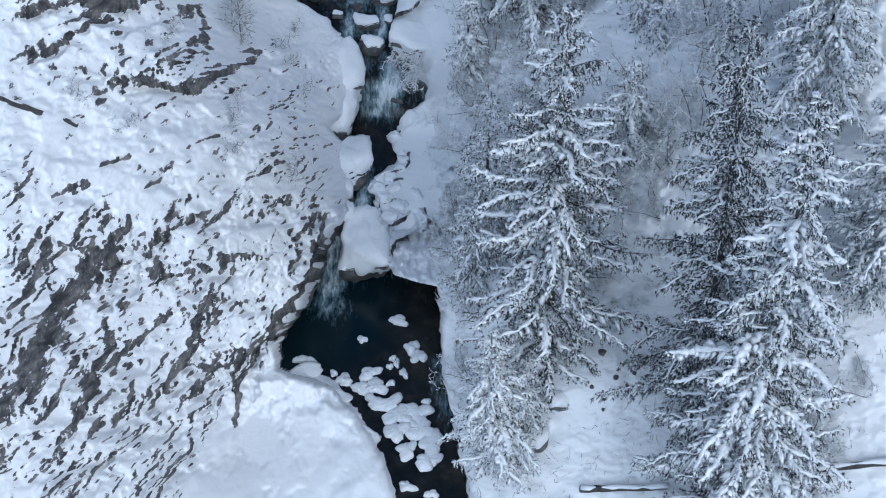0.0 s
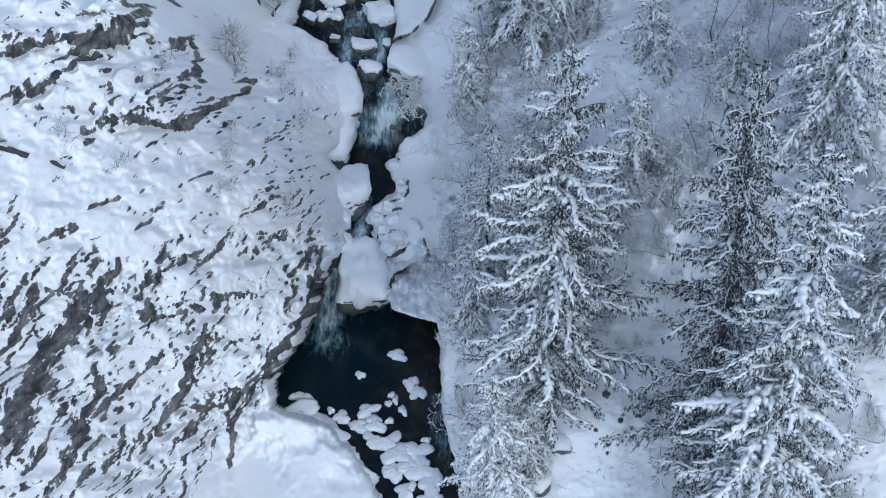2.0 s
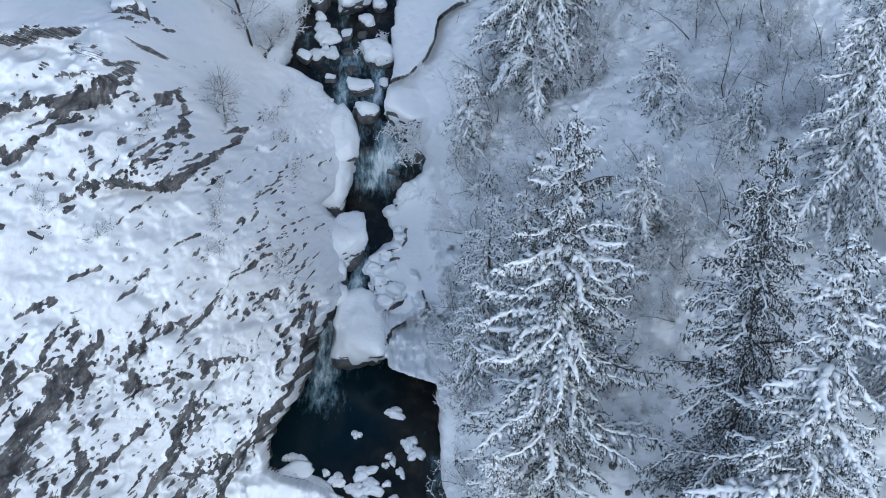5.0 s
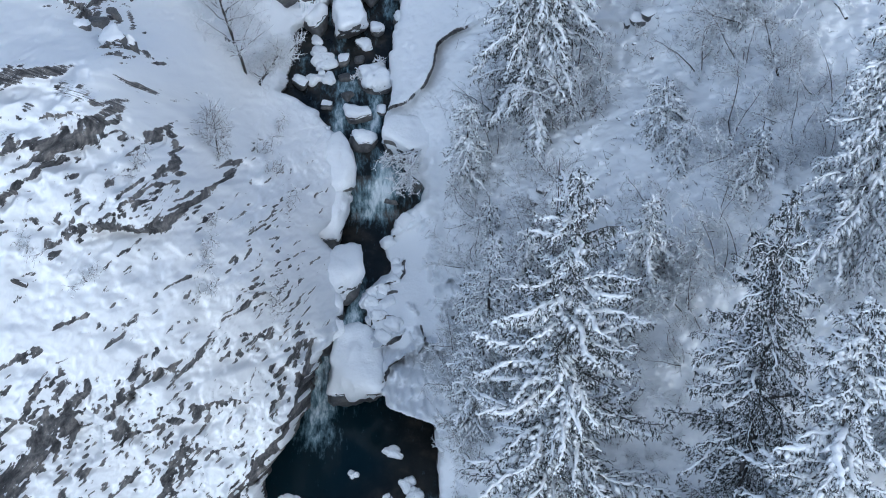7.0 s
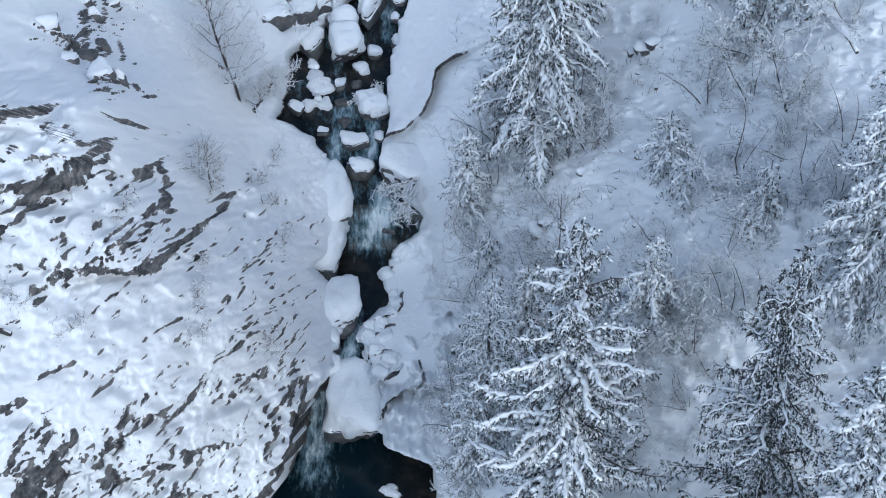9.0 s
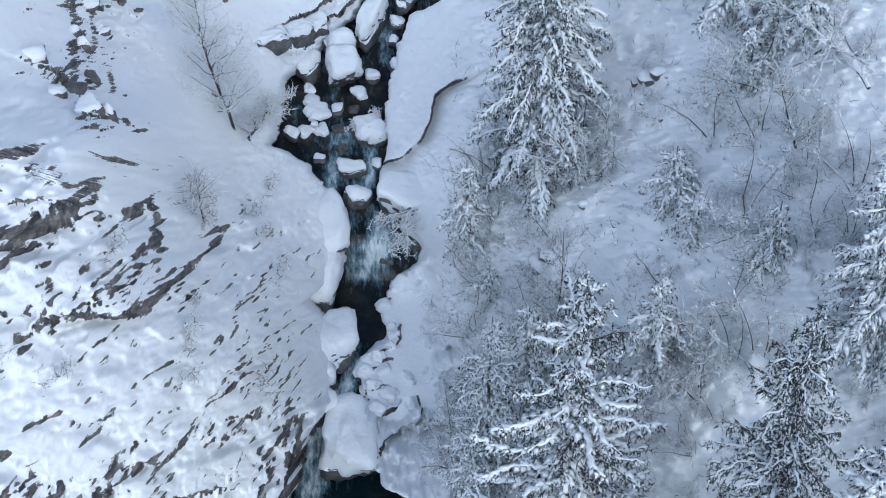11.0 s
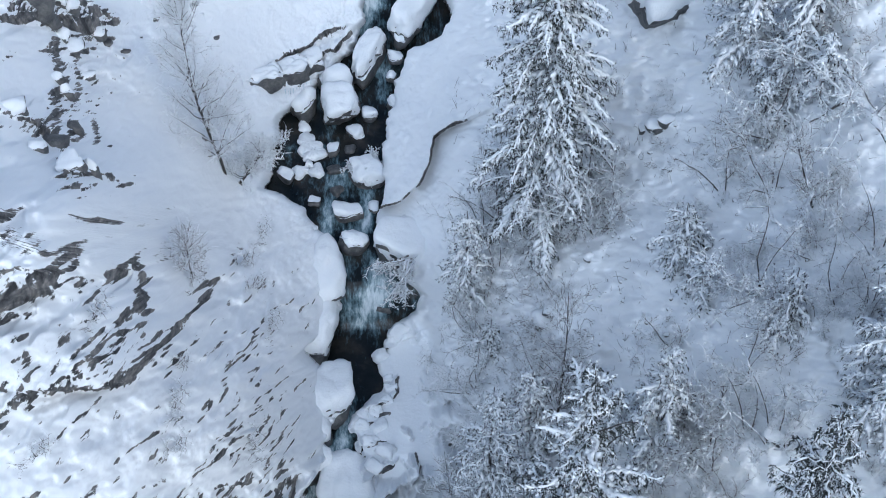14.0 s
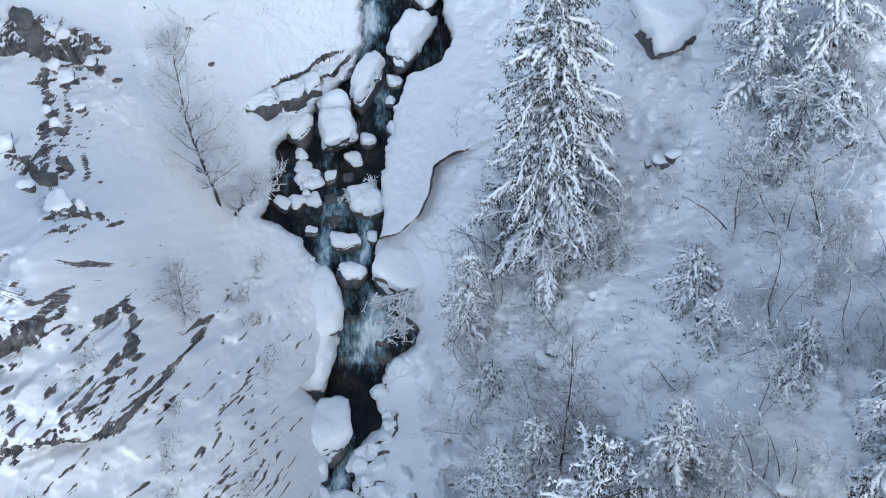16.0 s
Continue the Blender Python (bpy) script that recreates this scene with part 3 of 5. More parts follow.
def on_slope(x, v):
    """The place of the ground at x and v of the slope."""
    i, j = np.searchsorted(GX, x), np.searchsorted(GV, v)
    return [float(c) for c in GP[j, i]]


# ---- water ----
# where the water is white: place, reach and strength
FOAM = [(-2.7, 4.6, 0.5, 1.3, 0.85), (-2.7, 3.1, 0.8, 0.7, 0.75), (-2.9, 2.0, 1.2, 0.7, 0.5), (2.6, -1.0, 0.5, 1.2, 0.7), (2.9, -2.6, 0.5, 0.9, 0.55), (-1.0, 8.4, 0.5, 1.0, 0.95), (-1.6, 6.8, 0.5, 0.8, 0.9), (-1.2, 5.6, 0.5, 1.0, 0.5),
        (-1.1, 7.2, 0.4, 0.8, 0.45), (-0.2, 13.1, 1.2, 0.6, 0.62), (0.0, 14.4, 0.9, 1.0, 0.6), (-1.2, 15.6, 0.5, 1.2, 0.6), (0.3, 15.6, 0.4, 1.0, 0.5), (-1.0, 12.3, 0.7, 0.5, 0.3), (-2.0, 18.7, 0.8, 0.7, 0.9),
        (-3.9, 22.6, 0.8, 0.7, 0.85), (-4.3, 20.0, 0.4, 0.8, 0.6), (-0.6, 28.2, 0.6, 1.2, 0.8), (-0.9, 25.8, 0.4, 1.0, 0.6),
        (0.2, 22.9, 0.6, 0.6, 0.7), (-0.5, 17.0, 0.35, 1.4, 0.8), (-2.3, 16.6, 0.4, 1.2, 0.8), (-2.5, 21.0, 0.3, 1.4, 0.6),
        (0.2, 24.3, 0.6, 0.7, 0.45), (1.6, 26.5, 0.5, 0.8, 0.3)]


def water_sheet():
    x, v = np.concatenate([np.arange(-6.5, 6.5, 0.08), np.arange(6.5, 12, 0.25)]), np.concatenate([np.arange(-220, -13, 1.5), np.arange(-13, 34, 0.08)])
    X, V = np.meshgrid(x, v)
    l, r, z = course(v)
    steep = np.clip(np.gradient(z, v) * 1.6, 0, 1)
    k = np.exp(-np.linspace(-2, 2, 41) ** 2)
    churn = np.convolve(steep, k / k.sum() * 1.0, "same")
    below = np.convolve(steep, np.r_[np.zeros(40), np.ones(1), np.exp(-np.arange(40) / 14)][::-1] / 15, "same")
    foam = np.clip(churn * 0.3 + below * 0.15, 0, 1)[:, None] * np.ones_like(X)
    for fx, fv, rx, rv, amount in FOAM:
        foam = foam + amount * np.exp(-((X - fx) / rx) ** 2 - ((V - fv) / rv) ** 2)
    foam = np.clip(foam * (0.8 + 0.6 * fbm(X * 1.2, V * 0.7, 71, 3)), 0, 1)
    deep = ramp01(-1.2, 1.4, V - 0.5 * X) * ramp01(5.0, 3.5, V) * ramp01(2.2, -1.0, X)
    foam = foam + 0.16 * ramp01(15.5, 16.5, V) * ramp01(25.5, 23.5, V) * (0.3 + 1.2 * fbm(X * 0.9, V * 0.6, 75, 3))
    w = water_w(v)[:, None] + 0.05 * fbm(X * 1.5, V * 1.1, 77, 3) * (0.2 + foam * 2)
    P = np.stack(place(X, V, w), -1)
    ob = grid_mesh("water", P, water_mat, keep=inside(x, v) > -0.35, foam=foam, deep=deep)
    return tagged(ob, "dark teal mountain stream with white foaming falls", "water", kind="structure")


water = water_sheet()


# ---- trees ----
def tube(V, F, pts, radii, sides=4):
    """Adds a tapered tube along pts to the lists V and F."""
    base = len(V)
    n = len(pts)
    for i, (p, r) in enumerate(zip(pts, radii)):
        d = (pts[min(i + 1, n - 1)] - pts[max(i - 1, 0)])
        d = d / (np.linalg.norm(d) + 1e-9)
        a = np.cross(d, (0, 0, 1.0)) if abs(d[2]) < 0.95 else np.cross(d, (1.0, 0, 0))
        a = a / (np.linalg.norm(a) + 1e-9)
        b = np.cross(a, d)
        for k in range(sides):
            t = 2 * math.pi * k / sides
            V.append(p + r * (math.cos(t) * a + math.sin(t) * b))
    for i in range(n - 1):
        for k in range(sides):
            q = (k + 1) % sides
            F.append((base + i * sides + k, base + i * sides + q, base + (i + 1) * sides + q, base + (i + 1) * sides + k))
    F.append(tuple(base + k for k in reversed(range(sides))))
    F.append(tuple(base + (n - 1) * sides + k for k in range(sides)))


def face_mesh(name, V, Q, mat, parent, label, smooth=True):
    """One mesh of faces with as many corners each, from arrays, under a thing."""
    V, Q = np.asarray(V, np.float32), np.asarray(Q, np.int32)
    me = bpy.data.meshes.new(name)
    me.vertices.add(len(V))
    me.vertices.foreach_set("co", V.ravel())
    me.loops.add(Q.size)
    me.loops.foreach_set("vertex_index", Q.ravel())
    me.polygons.add(len(Q))
    me.polygons.foreach_set("loop_start", np.arange(0, Q.size, Q.shape[1], dtype=np.int32))
    me.polygons.foreach_set("use_smooth", np.full(len(Q), smooth))
    me.update(calc_edges=True)
    me.materials.append(mat)
    ob = new(name, me)
    ob.parent = parent
    return tagged(ob, label, kind="stuff")


def unit(a):
    return a / (np.linalg.norm(a, axis=-1, keepdims=True) + 1e-9)


def clumps(A, M, B, r, rng):
    """Lumpy bits of snow lying along many short twigs from A over M to B."""
    n = len(A)
    d = unit(B - A)
    side = unit(np.cross(d, (0, 0, 1.0)))
    top = np.cross(side, d)
    rr = (r * rng.uniform(0.7, 1.3, n))[:, None]
    f = rng.uniform(0.3, 0.7, (n, 1))
    c = A * (1 - f) ** 2 + M * 2 * f * (1 - f) + B * f * f + np.array((0, 0, 0.5)) * rr
    V = np.stack([A, c + side * rr, c + top * rr, c - side * rr, B], 1).reshape(-1, 3)
    q = [(0, 1, 2), (0, 2, 3), (0, 3, 1), (4, 2, 1), (4, 3, 2), (4, 1, 3)]
    return V, (np.arange(n)[:, None, None] * 5 + np.array(q)[None]).reshape(-1, 3)


def spruce(x, y, height, radius, seed, bare_stem=1.0, snow=1.0, lean=(0.0, 0.0), label="", sink=0.3, fine=1.0, sparse=1.2, coat=None, droop=0.55, ridge=1.0, smother=0.0, fringe=1.0):
    """A snow-laden spruce: trunk, hanging needles on drooping boughs, and the snow that lies on them."""
    rng = np.random.default_rng(seed)
    TV, TF, SV, SF = [], [], [], []
    up = np.array((0, 0, 1.0))
    axis = lambda h: np.array((lean[0] * h / height, lean[1] * h / height, h))
    hs = np.linspace(-sink, height, 14)
    r0 = 0.012 * height + 0.03
    tube(TV, TF, [axis(h) for h in hs], [max(r0 * (1 - h / height), 0.015) for h in hs], 8)
    A, D, T, LOAD, UU = [], [], [], [], []
    h, turn = bare_stem, rng.uniform(0, 6.28)
    while h < height - 0.2:
        u = (h - bare_stem) / (height - bare_stem)
        reach = radius * min(1, (1 - u) ** 0.6 + 0.02) * (0.6 + 0.4 * min(1, u / 0.15))
        count = rng.integers(4, 7) if reach > 0.8 else 4
        turn += 0.7
        for k in range(count):
            ang = turn + 2 * math.pi * k / count + rng.normal(0, 0.25)
            L = reach * rng.choice([0.5, 0.8, 1.0, 1.2], p=[0.2, 0.3, 0.3, 0.2]) * rng.uniform(0.9, 1.1)
            out = np.array((math.cos(ang), math.sin(ang), 0))
            side = np.array((-out[1], out[0], 0))
            rise = 0.08 + 0.38 * u + rng.normal(0, 0.07)
            drop = droop + rng.normal(0, 0.09) - 0.15 * u
            curl = rng.normal(0, 0.14)
            foot = axis(h + rng.normal(0, 0.1))
            wave, ph = rng.uniform(0.02, 0.07), rng.uniform(0, 6.28)

            def spine(s):
                s = np.asarray(s, float)[..., None]
                return (foot + out * L * s + side * L * (curl * s * s + wave * np.sin(7 * s + ph)) + up * L * (rise * s - drop * s * s + 0.12 * s ** 4))
            m = max(4, int(L / 0.11))
            ss = np.linspace(0.04, 1, m)
            pts = spine(ss)
            tube(TV, TF, list(pts[::2]), np.linspace(0.012 + 0.010 * L, 0.008, len(pts[::2])), 3)
            load = snow * max(rng.choice([0.15, 0.7, 1.0, 1.25], p=[0.22, 0.28, 0.3, 0.2]), 0.8 * smother)
            if load > 0.3:
                rr = (0.024 + 0.032 * min(L, 2.4) * np.sin(np.pi * np.minimum(1, 0.15 + 0.8 * ss)) ** 0.7) * load * ridge * rng.uniform(0.55, 1.35, m)
                if m > 8 and rng.random() < 0.25:
                    rr[rng.integers(2, m - 3)] *= 0.15
                tube(SV, SF, list(pts + up * (rr * 0.55)[:, None] + rng.normal(0, 0.03, (m, 3))), rr, 5)
            n = max(4, int(L / (0.125 / fine)))
            for sgn in (-1, 1):
                s = np.clip(np.linspace(0.08, 1.0, n) + rng.normal(0, 0.02, n), 0.05, 1)
                # some twigs spread beside the bough and carry snow, the others hang down in a fringe
                wide = rng.random(n) < 0.72 - 0.35 * u + 0.28 * smother
                tl = np.where(wide, 0.30 * L * (1.05 - s) ** 0.8 + 0.20, 0.10 * L * (1.1 - s) + 0.30) * fringe * rng.uniform(0.55, 1.2, n)
                d = np.where(wide[:, None],
                             out * rng.uniform(0.5, 0.95, (n, 1)) + side * sgn * rng.uniform(0.5, 1.0, (n, 1)) + up * (rise - 1.4 * drop * s)[:, None],
                             out * rng.uniform(0.1, 0.5, (n, 1)) + side * sgn * rng.uniform(0.1, 0.55, (n, 1)) - up * rng.uniform(0.6, 1.1, (n, 1)))
                A.append(spine(s))
                D.append(unit(d))
                T.append(tl)
                LOAD.append(load * np.where(wide, 1.0, 0.25))
                UU.append(np.full(n, u))
        h += (0.36 + 0.24 * rng.random()) * (1.0 if reach > 0.7 else 0.7) * sparse
    A, D, T, LOAD, UU = [np.concatenate(q) for q in (A, D, T, LOAD, UU)]
    n = len(A)
    fall = up * -(T * rng.uniform(0.10, 0.45, n))[:, None]
    B = A + D * T[:, None] + fall
    M = A + D * (T * 0.5)[:, None] + fall * 0.25
    # needles: small hanging sprays along every twig
    reps = np.maximum(4, (T / (0.021 + 0.006 * smother) / fringe * fine).astype(int))
    i = np.repeat(np.arange(n), reps)
    k = len(i)
    f = rng.uniform(0.02, 1.05, (k, 1))
    c = A[i] * (1 - f) ** 2 + M[i] * 2 * f * (1 - f) + B[i] * f * f + rng.normal(0, 0.025, (k, 3))
    a1 = D[i] * rng.uniform(0.012, 0.032, (k, 1)) + rng.normal(0, 0.014, (k, 3))
    a2 = up * -rng.uniform(0.03, 0.13, (k, 1)) + D[i] * rng.uniform(0.0, 0.10, (k, 1)) + rng.normal(0, 0.05, (k, 3))
    NV = np.stack([c - a1, c + a1, c + a2], 1).reshape(-1, 3)
    NQ = np.arange(3 * k).reshape(-1, 3)
    # snow on the twigs
    lie = rng.random(n) < 0.95 * np.minimum(LOAD, 1.0)
    CV, CQ = clumps(A[lie], M[lie], (A + (B - A) * rng.uniform(0.6, 1.05, (n, 1)))[lie], ((0.032 + 0.058 * np.minimum(T, 0.9)) * LOAD ** 0.7 * (1 + 0.25 * smother) * (1.6 - 0.6 * fringe) * rng.uniform(0.6, 1.4, n))[lie], rng)
    root = new("spruce_tree")
    root.location = (x, y, ground_at(x, y))
    part("trunk", TV, TF, bark_mat, root, "dark bark trunk with thin boughs")
    face_mesh("needles", NV, NQ, coat or needle_mat, root, "frosted dark green needles", False)
    tagged(part("bough_snow", SV, SF, snow_mat, root, "snow ridges along the boughs"), kind="stuff")
    face_mesh("twig_snow", CV, CQ, snow_mat, root, "snow lumps on the twigs")
    return tagged(root, label or "tall spruce laden with snow on drooping boughs", "tree", group="snowy spruces on the slope")


# ---- spruces: place, height, crown, seed, bare stem, snow ----
BIG = "tall spruce with long snow-laden drooping boughs on the slope"
YOUNG = "young spruce smothered in fresh snow on the slope"
for x, y, h, r, seed, stem, load, lean, label in [
        (7.15, -6.6, 20.5, 3.9, 1, 2.2, 1.25, (-0.1, 0.0), "tall spruce with bare lower trunk and snow-laden boughs"),
        (13.4, -9.2, 22.0, 3.5, 2, 1.0, 0.55, (-0.7, 0.3), "tall dark spruce with little snow on its boughs"),
        (14.6, -13.2, 24.0, 4.0, 3, 0.8, 1.25, (-0.5, 0.0), "broad spruce with thick snow on long spreading boughs"),
        (17.6, -1.6, 13.5, 2.5, 4, 0.6, 1.15, (-0.3, 0.0), BIG),
        (19.9, -7.0, 14.0, 2.5, 14, 0.6, 1.0, (-0.3, 0.0), BIG),
        (7.0, 13.6, 16.5, 3.4, 5, 0.8, 1.15, (0.2, 0.0), "slender pointed spruce with snowy drooping boughs beside bare shrubs"),
        (14.7, 14.3, 6.8, 2.2, 10, 0.3, 1.3, (-0.5, 0.0), YOUNG),
        (17.1, 14.2, 7.0, 2.2, 11, 0.3, 1.2, (-0.3, 0.0), YOUNG),
        (4.6, 0.2, 10.2, 1.9, 7, 0.5, 0.8, (0.2, 0.0), "slim spruce half buried in frost above the stream"),
        (5.2, -8.9, 9.0, 2.1, 6, 0.4, 1.25, (-0.5, 0.0), YOUNG)]:
    spruce(x, y, h, r, seed, stem, load, lean=lean, label=label, coat=green_mat if seed in (1, 2, 3, 5) else None, droop={1: 0.44, 3: 0.5, 5: 0.75}.get(seed, 0.58), ridge={1: 0.72, 2: 0.9, 3: 0.9, 4: 0.75, 5: 0.85, 14: 0.75}.get(seed, 1.0), fringe={1: 0.68, 2: 0.7, 3: 0.75, 5: 0.85}.get(seed, 1.0),
           smother={1: 0.3, 2: 0.0, 3: 0.7, 5: 0.7}.get(seed, 1.0), sparse={1: 1.3, 3: 1.15, 4: 0.8, 5: 0.8, 6: 0.85, 14: 0.8}.get(seed, 1.15))
for x, y, h, r, seed in [(4.1, -1.0, 5.0, 1.5, 8), (11.85, 7.7, 2.9, 1.4, 9), (10.6, 0.7, 5.2, 1.6, 12), (4.05, 12.1, 5.6, 1.4, 13), (5.0, 9.1, 2.4, 1.0, 15),
                         (6.3, -7.6, 5.0, 1.5, 16), (9.3, 2.2, 3.0, 1.1, 17), (12.3, 5.6, 2.2, 1.0, 18), (14.6, 2.4, 3.0, 1.1, 19), (8.4, -1.2, 5.5, 1.6, 20), (6.3, 3.2, 6.0, 1.5, 21), (14.9, 11.3, 3.0, 1.3, 22), (15.8, 11.9, 3.4, 1.4, 23), (16.7, 11.0, 2.8, 1.3, 24)]:
    spruce(x, y, h, r, seed, 0.1, 1.25, label=YOUNG, droop=0.7, smother=1.0, sparse=1.0)


# ---- bare shrubs and trees, furred with frost ----
def spike(V, F, a, b, r):
    """A fine twig that runs out to a point."""
    k = len(V)
    d = (b - a) / (np.linalg.norm(b - a) + 1e-9)
    u = np.cross(d, (0.3, 0.1, 0.95))
    u = u / (np.linalg.norm(u) + 1e-9)
    w = np.cross(u, d)
    V.extend([a + r * u, a + r * (-0.5 * u + 0.87 * w), a + r * (-0.5 * u - 0.87 * w), b])
    F.extend([(k, k + 1, k + 3), (k + 1, k + 2, k + 3), (k + 2, k, k + 3)])


def branches(V, F, rng, p, d, length, r, level, droop, ends):
    n = 2 if level else 1
    pts, q, dd = [p], p, d
    for i in range(n):
        dd = dd + rng.normal(0, 0.2, 3) + np.array((0, 0, droop))
        dd = dd / np.linalg.norm(dd)
        q = q + dd * length / n
        pts.append(q)
    if level:
        tube(V, F, pts, np.linspace(r, max(r * 0.55, 0.006), n + 1), 3)
    else:
        spike(V, F, pts[0], pts[-1], max(r, 0.009))
    ends.append((pts[0], (pts[0] + pts[-1]) / 2, pts[-1]))
    if level == 0:
        return
    for k in range(rng.integers(4, 8)):
        f = rng.uniform(0.15, 1.0) * n
        i = min(int(f), n - 1)
        at = pts[i] + (pts[i + 1] - pts[i]) * (f - i)
        away = rng.normal(0, 1, 3)
        nd = dd * 0.7 + away / np.linalg.norm(away) * 0.8 + np.array((0, 0, 0.15))
        branches(V, F, rng, at, nd / np.linalg.norm(nd), length * rng.uniform(0.4, 0.7), max(r * 0.65, 0.009), level - 1, droop, ends)


def bare_shrub(name, seed, height, stems, lean, spread=0.5, droop=0.0, label="", category="shrub", thick=0.020, furry=0.55, limbs=None):
    rng = np.random.default_rng(seed)
    V, F, V2, F2, ends = [], [], [], [], []
    for k in range(stems):
        a = rng.uniform(0, 6.28)
        d = np.array((math.cos(a) * spread, math.sin(a) * spread, 1.0)) + np.array(lean) + rng.normal(0, 0.12, 3)
        d = d / np.linalg.norm(d)
        L = height * rng.uniform(0.6, 1.05)
        foot = np.array((math.cos(a) * 0.12, math.sin(a) * 0.12, -0.15))
        pts, q, dd = [foot], foot, d
        for i in range(6):
            dd = dd + rng.normal(0, 0.14, 3) + np.array((0, 0, droop))
            dd = dd / np.linalg.norm(dd)
            q = q + dd * L / 6
            pts.append(q)
        tube(V, F, pts, np.linspace(thick * 1.2, thick * 0.4, 7), 5)
        for j in range(int(9 + height * 2.0)):
            f = rng.uniform(0.8, 6.0)
            i = min(int(f), 5)
            at = pts[i] + (pts[i + 1] - pts[i]) * (f - i)
            away = rng.normal(0, 1, 3)
            nd = dd * 0.6 + away / np.linalg.norm(away) * 0.9
            branches(V2, F2, rng, at, nd / np.linalg.norm(nd), (0.2 + 0.13 * L) * rng.uniform(0.6, 1.3), thick * 0.6, 1, droop, ends)
    root = new(name)
    part("stem", V, F, stem_mat, root, "thin dark stem")
    tagged(part("twig_growth", V2, F2, limbs or twig_mat, root, "frosted fine twigs"), kind="stuff")
    pick = [e for e in ends if rng.random() < furry]
    A, M, B = [np.array([e[k] for e in pick]) for k in range(3)]
    CV, CQ = clumps(A, M, A + (B - A) * rng.uniform(0.4, 0.9, (len(A), 1)), rng.uniform(0.012, 0.040, len(A)), rng)
    face_mesh("twig_snow", CV, CQ, snow_mat, root, "bits of snow on the twigs")
    return tagged(root, label, category)


def set_down(ob, x, y, turn=0.0, size=1.0, up=0.0):
    return Matrix.Translation((x, y, ground_at(x, y) + up)) @ pose(0, 0, 0, 0, 0, turn) @ Matrix.Diagonal((size, size, size, 1))


FROSTED = "leafless shrub furred with frost standing in snow"
kinds = [bare_shrub("bare_shrub", 100 + k, 2.2 + 0.25 * k, 6 + k % 3, lean, 0.55, label=FROSTED if k % 2 else "leafless brown shrub dusted with snow on the slope", limbs=None if k % 2 else brown_twig_mat)
         for k, lean in enumerate([(-0.5, -0.2, 0), (-0.3, -0.4, 0), (-0.7, 0, 0), (0.1, -0.3, 0), (-0.4, 0.2, 0), (-0.2, -0.6, 0)])]
SHRUBS = [(9.2, 12.0), (8.1, 12.4), (10.0, 11.5), (4.7, 14.6), (6.7, 3.6), (6.0, 4.5), (12.1, 3.8), (13.6, 5.0), (14.7, 2.1), (16.0, 5.4),
          (13.6, 9.9), (16.1, 2.9), (17.1, 5.2), (16.4, 7.5), (12.4, 11.0), (16.9, 1.7), (14.9, 8.3), (9.4, 5.8), (7.8, 9.9), (14.3, 6.2),
          (15.8, 4.9), (17.3, 3.5), (11.0, 8.2), (14.1, 4.4), (11.4, 4.3), (18.6, -11.2), (19.9, -9.7), (17.5, -10.4), (16.5, -11.9), (10.2, -3.0),
          (8.2, -6.2), (12.3, -6.4), (10.7, -0.8), (11.2, 1.1), (4.3, -2.6), (4.3, 8.2), (5.2, 2.2), (5.6, 5.6), (3.9, -4.2), (4.3, -5.6), (3.7, 1.2), (3.6, 3.0), (4.0, 4.6), (4.4, 6.4), (4.6, 10.2), (5.2, 12.4), (5.4, 15.2), (8.8, 13.6), (6.1, 14.9), (9.6, 9.2), (8.9, 4.6), (7.6, 5.4), (6.8, 6.8), (15.3, 10.6), (18.4, 9.4), (13.2, 7.6),
          (12.6, 0.4), (13.2, -0.4), (12.2, -0.8), (13.4, 1.2), (12.9, -1.6), (11.8, 0.3), (12.0, -2.2), (13.8, -1.2)]
rng = np.random.default_rng(7)
used = set()
for i, (x, y) in enumerate(SHRUBS + [(rng.uniform(6, 20), rng.uniform(-4, 20)) for _ in range(10)]):
    if i > 5 and (8.9 < x < 13.3 and 2.0 < y < 13.5 and i % 4 or 12.5 < x < 14.5 and 1 < y < 11 and i % 3 == 0):
        continue
    ob, size = kinds[i % 6], rng.uniform(0.75, 1.25) if i < len(SHRUBS) else rng.uniform(0.35, 0.75)
    m = set_down(ob, x, y, rng.uniform(-40, 40), size)
    if i % 6 == i:
        ob.matrix_basis = m
        ob["group"] = "frosted shrubs on the slope"
    else:
        copy_thing(ob, m)
low_kind = bare_shrub("low_shrub", 150, 1.15, 3, (-0.3, -0.3, 0), 0.9, label="low shrub furred with frost poking out of snow", thick=0.014, furry=0.9)
low_kind["group"] = "low frosted shrubs on the slope"
low_kind.matrix_basis = set_down(low_kind, 8.2, 6.4, 10)
sparse_kind = bare_shrub("low_shrub", 151, 1.3, 3, (-0.5, -0.2, 0), 0.8, label="low brown shrub with thin twigs poking out of snow", thick=0.014, furry=0.3, limbs=brown_twig_mat)
sparse_kind["group"] = "low frosted shrubs on the slope"
sparse_kind.matrix_basis = set_down(sparse_kind, 13.4, 6.1, 60)
placed = 0
while placed < 150:
    x, y = rng.uniform(4, 20), rng.uniform(-5, 17)
    thick_here = float(value_noise(np.array(x * 0.45), np.array(y * 0.45), 95))
    if rng.random() > thick_here ** 2 * 2 or (9.2 < x < 12.0 and 6.5 < y < 12.5):
        continue
    kind = low_kind if placed % 5 < 2 else sparse_kind
    copy_thing(kind, set_down(kind, x, y, rng.uniform(-180, 180), rng.uniform(0.5, 1.2)))
    placed += 1
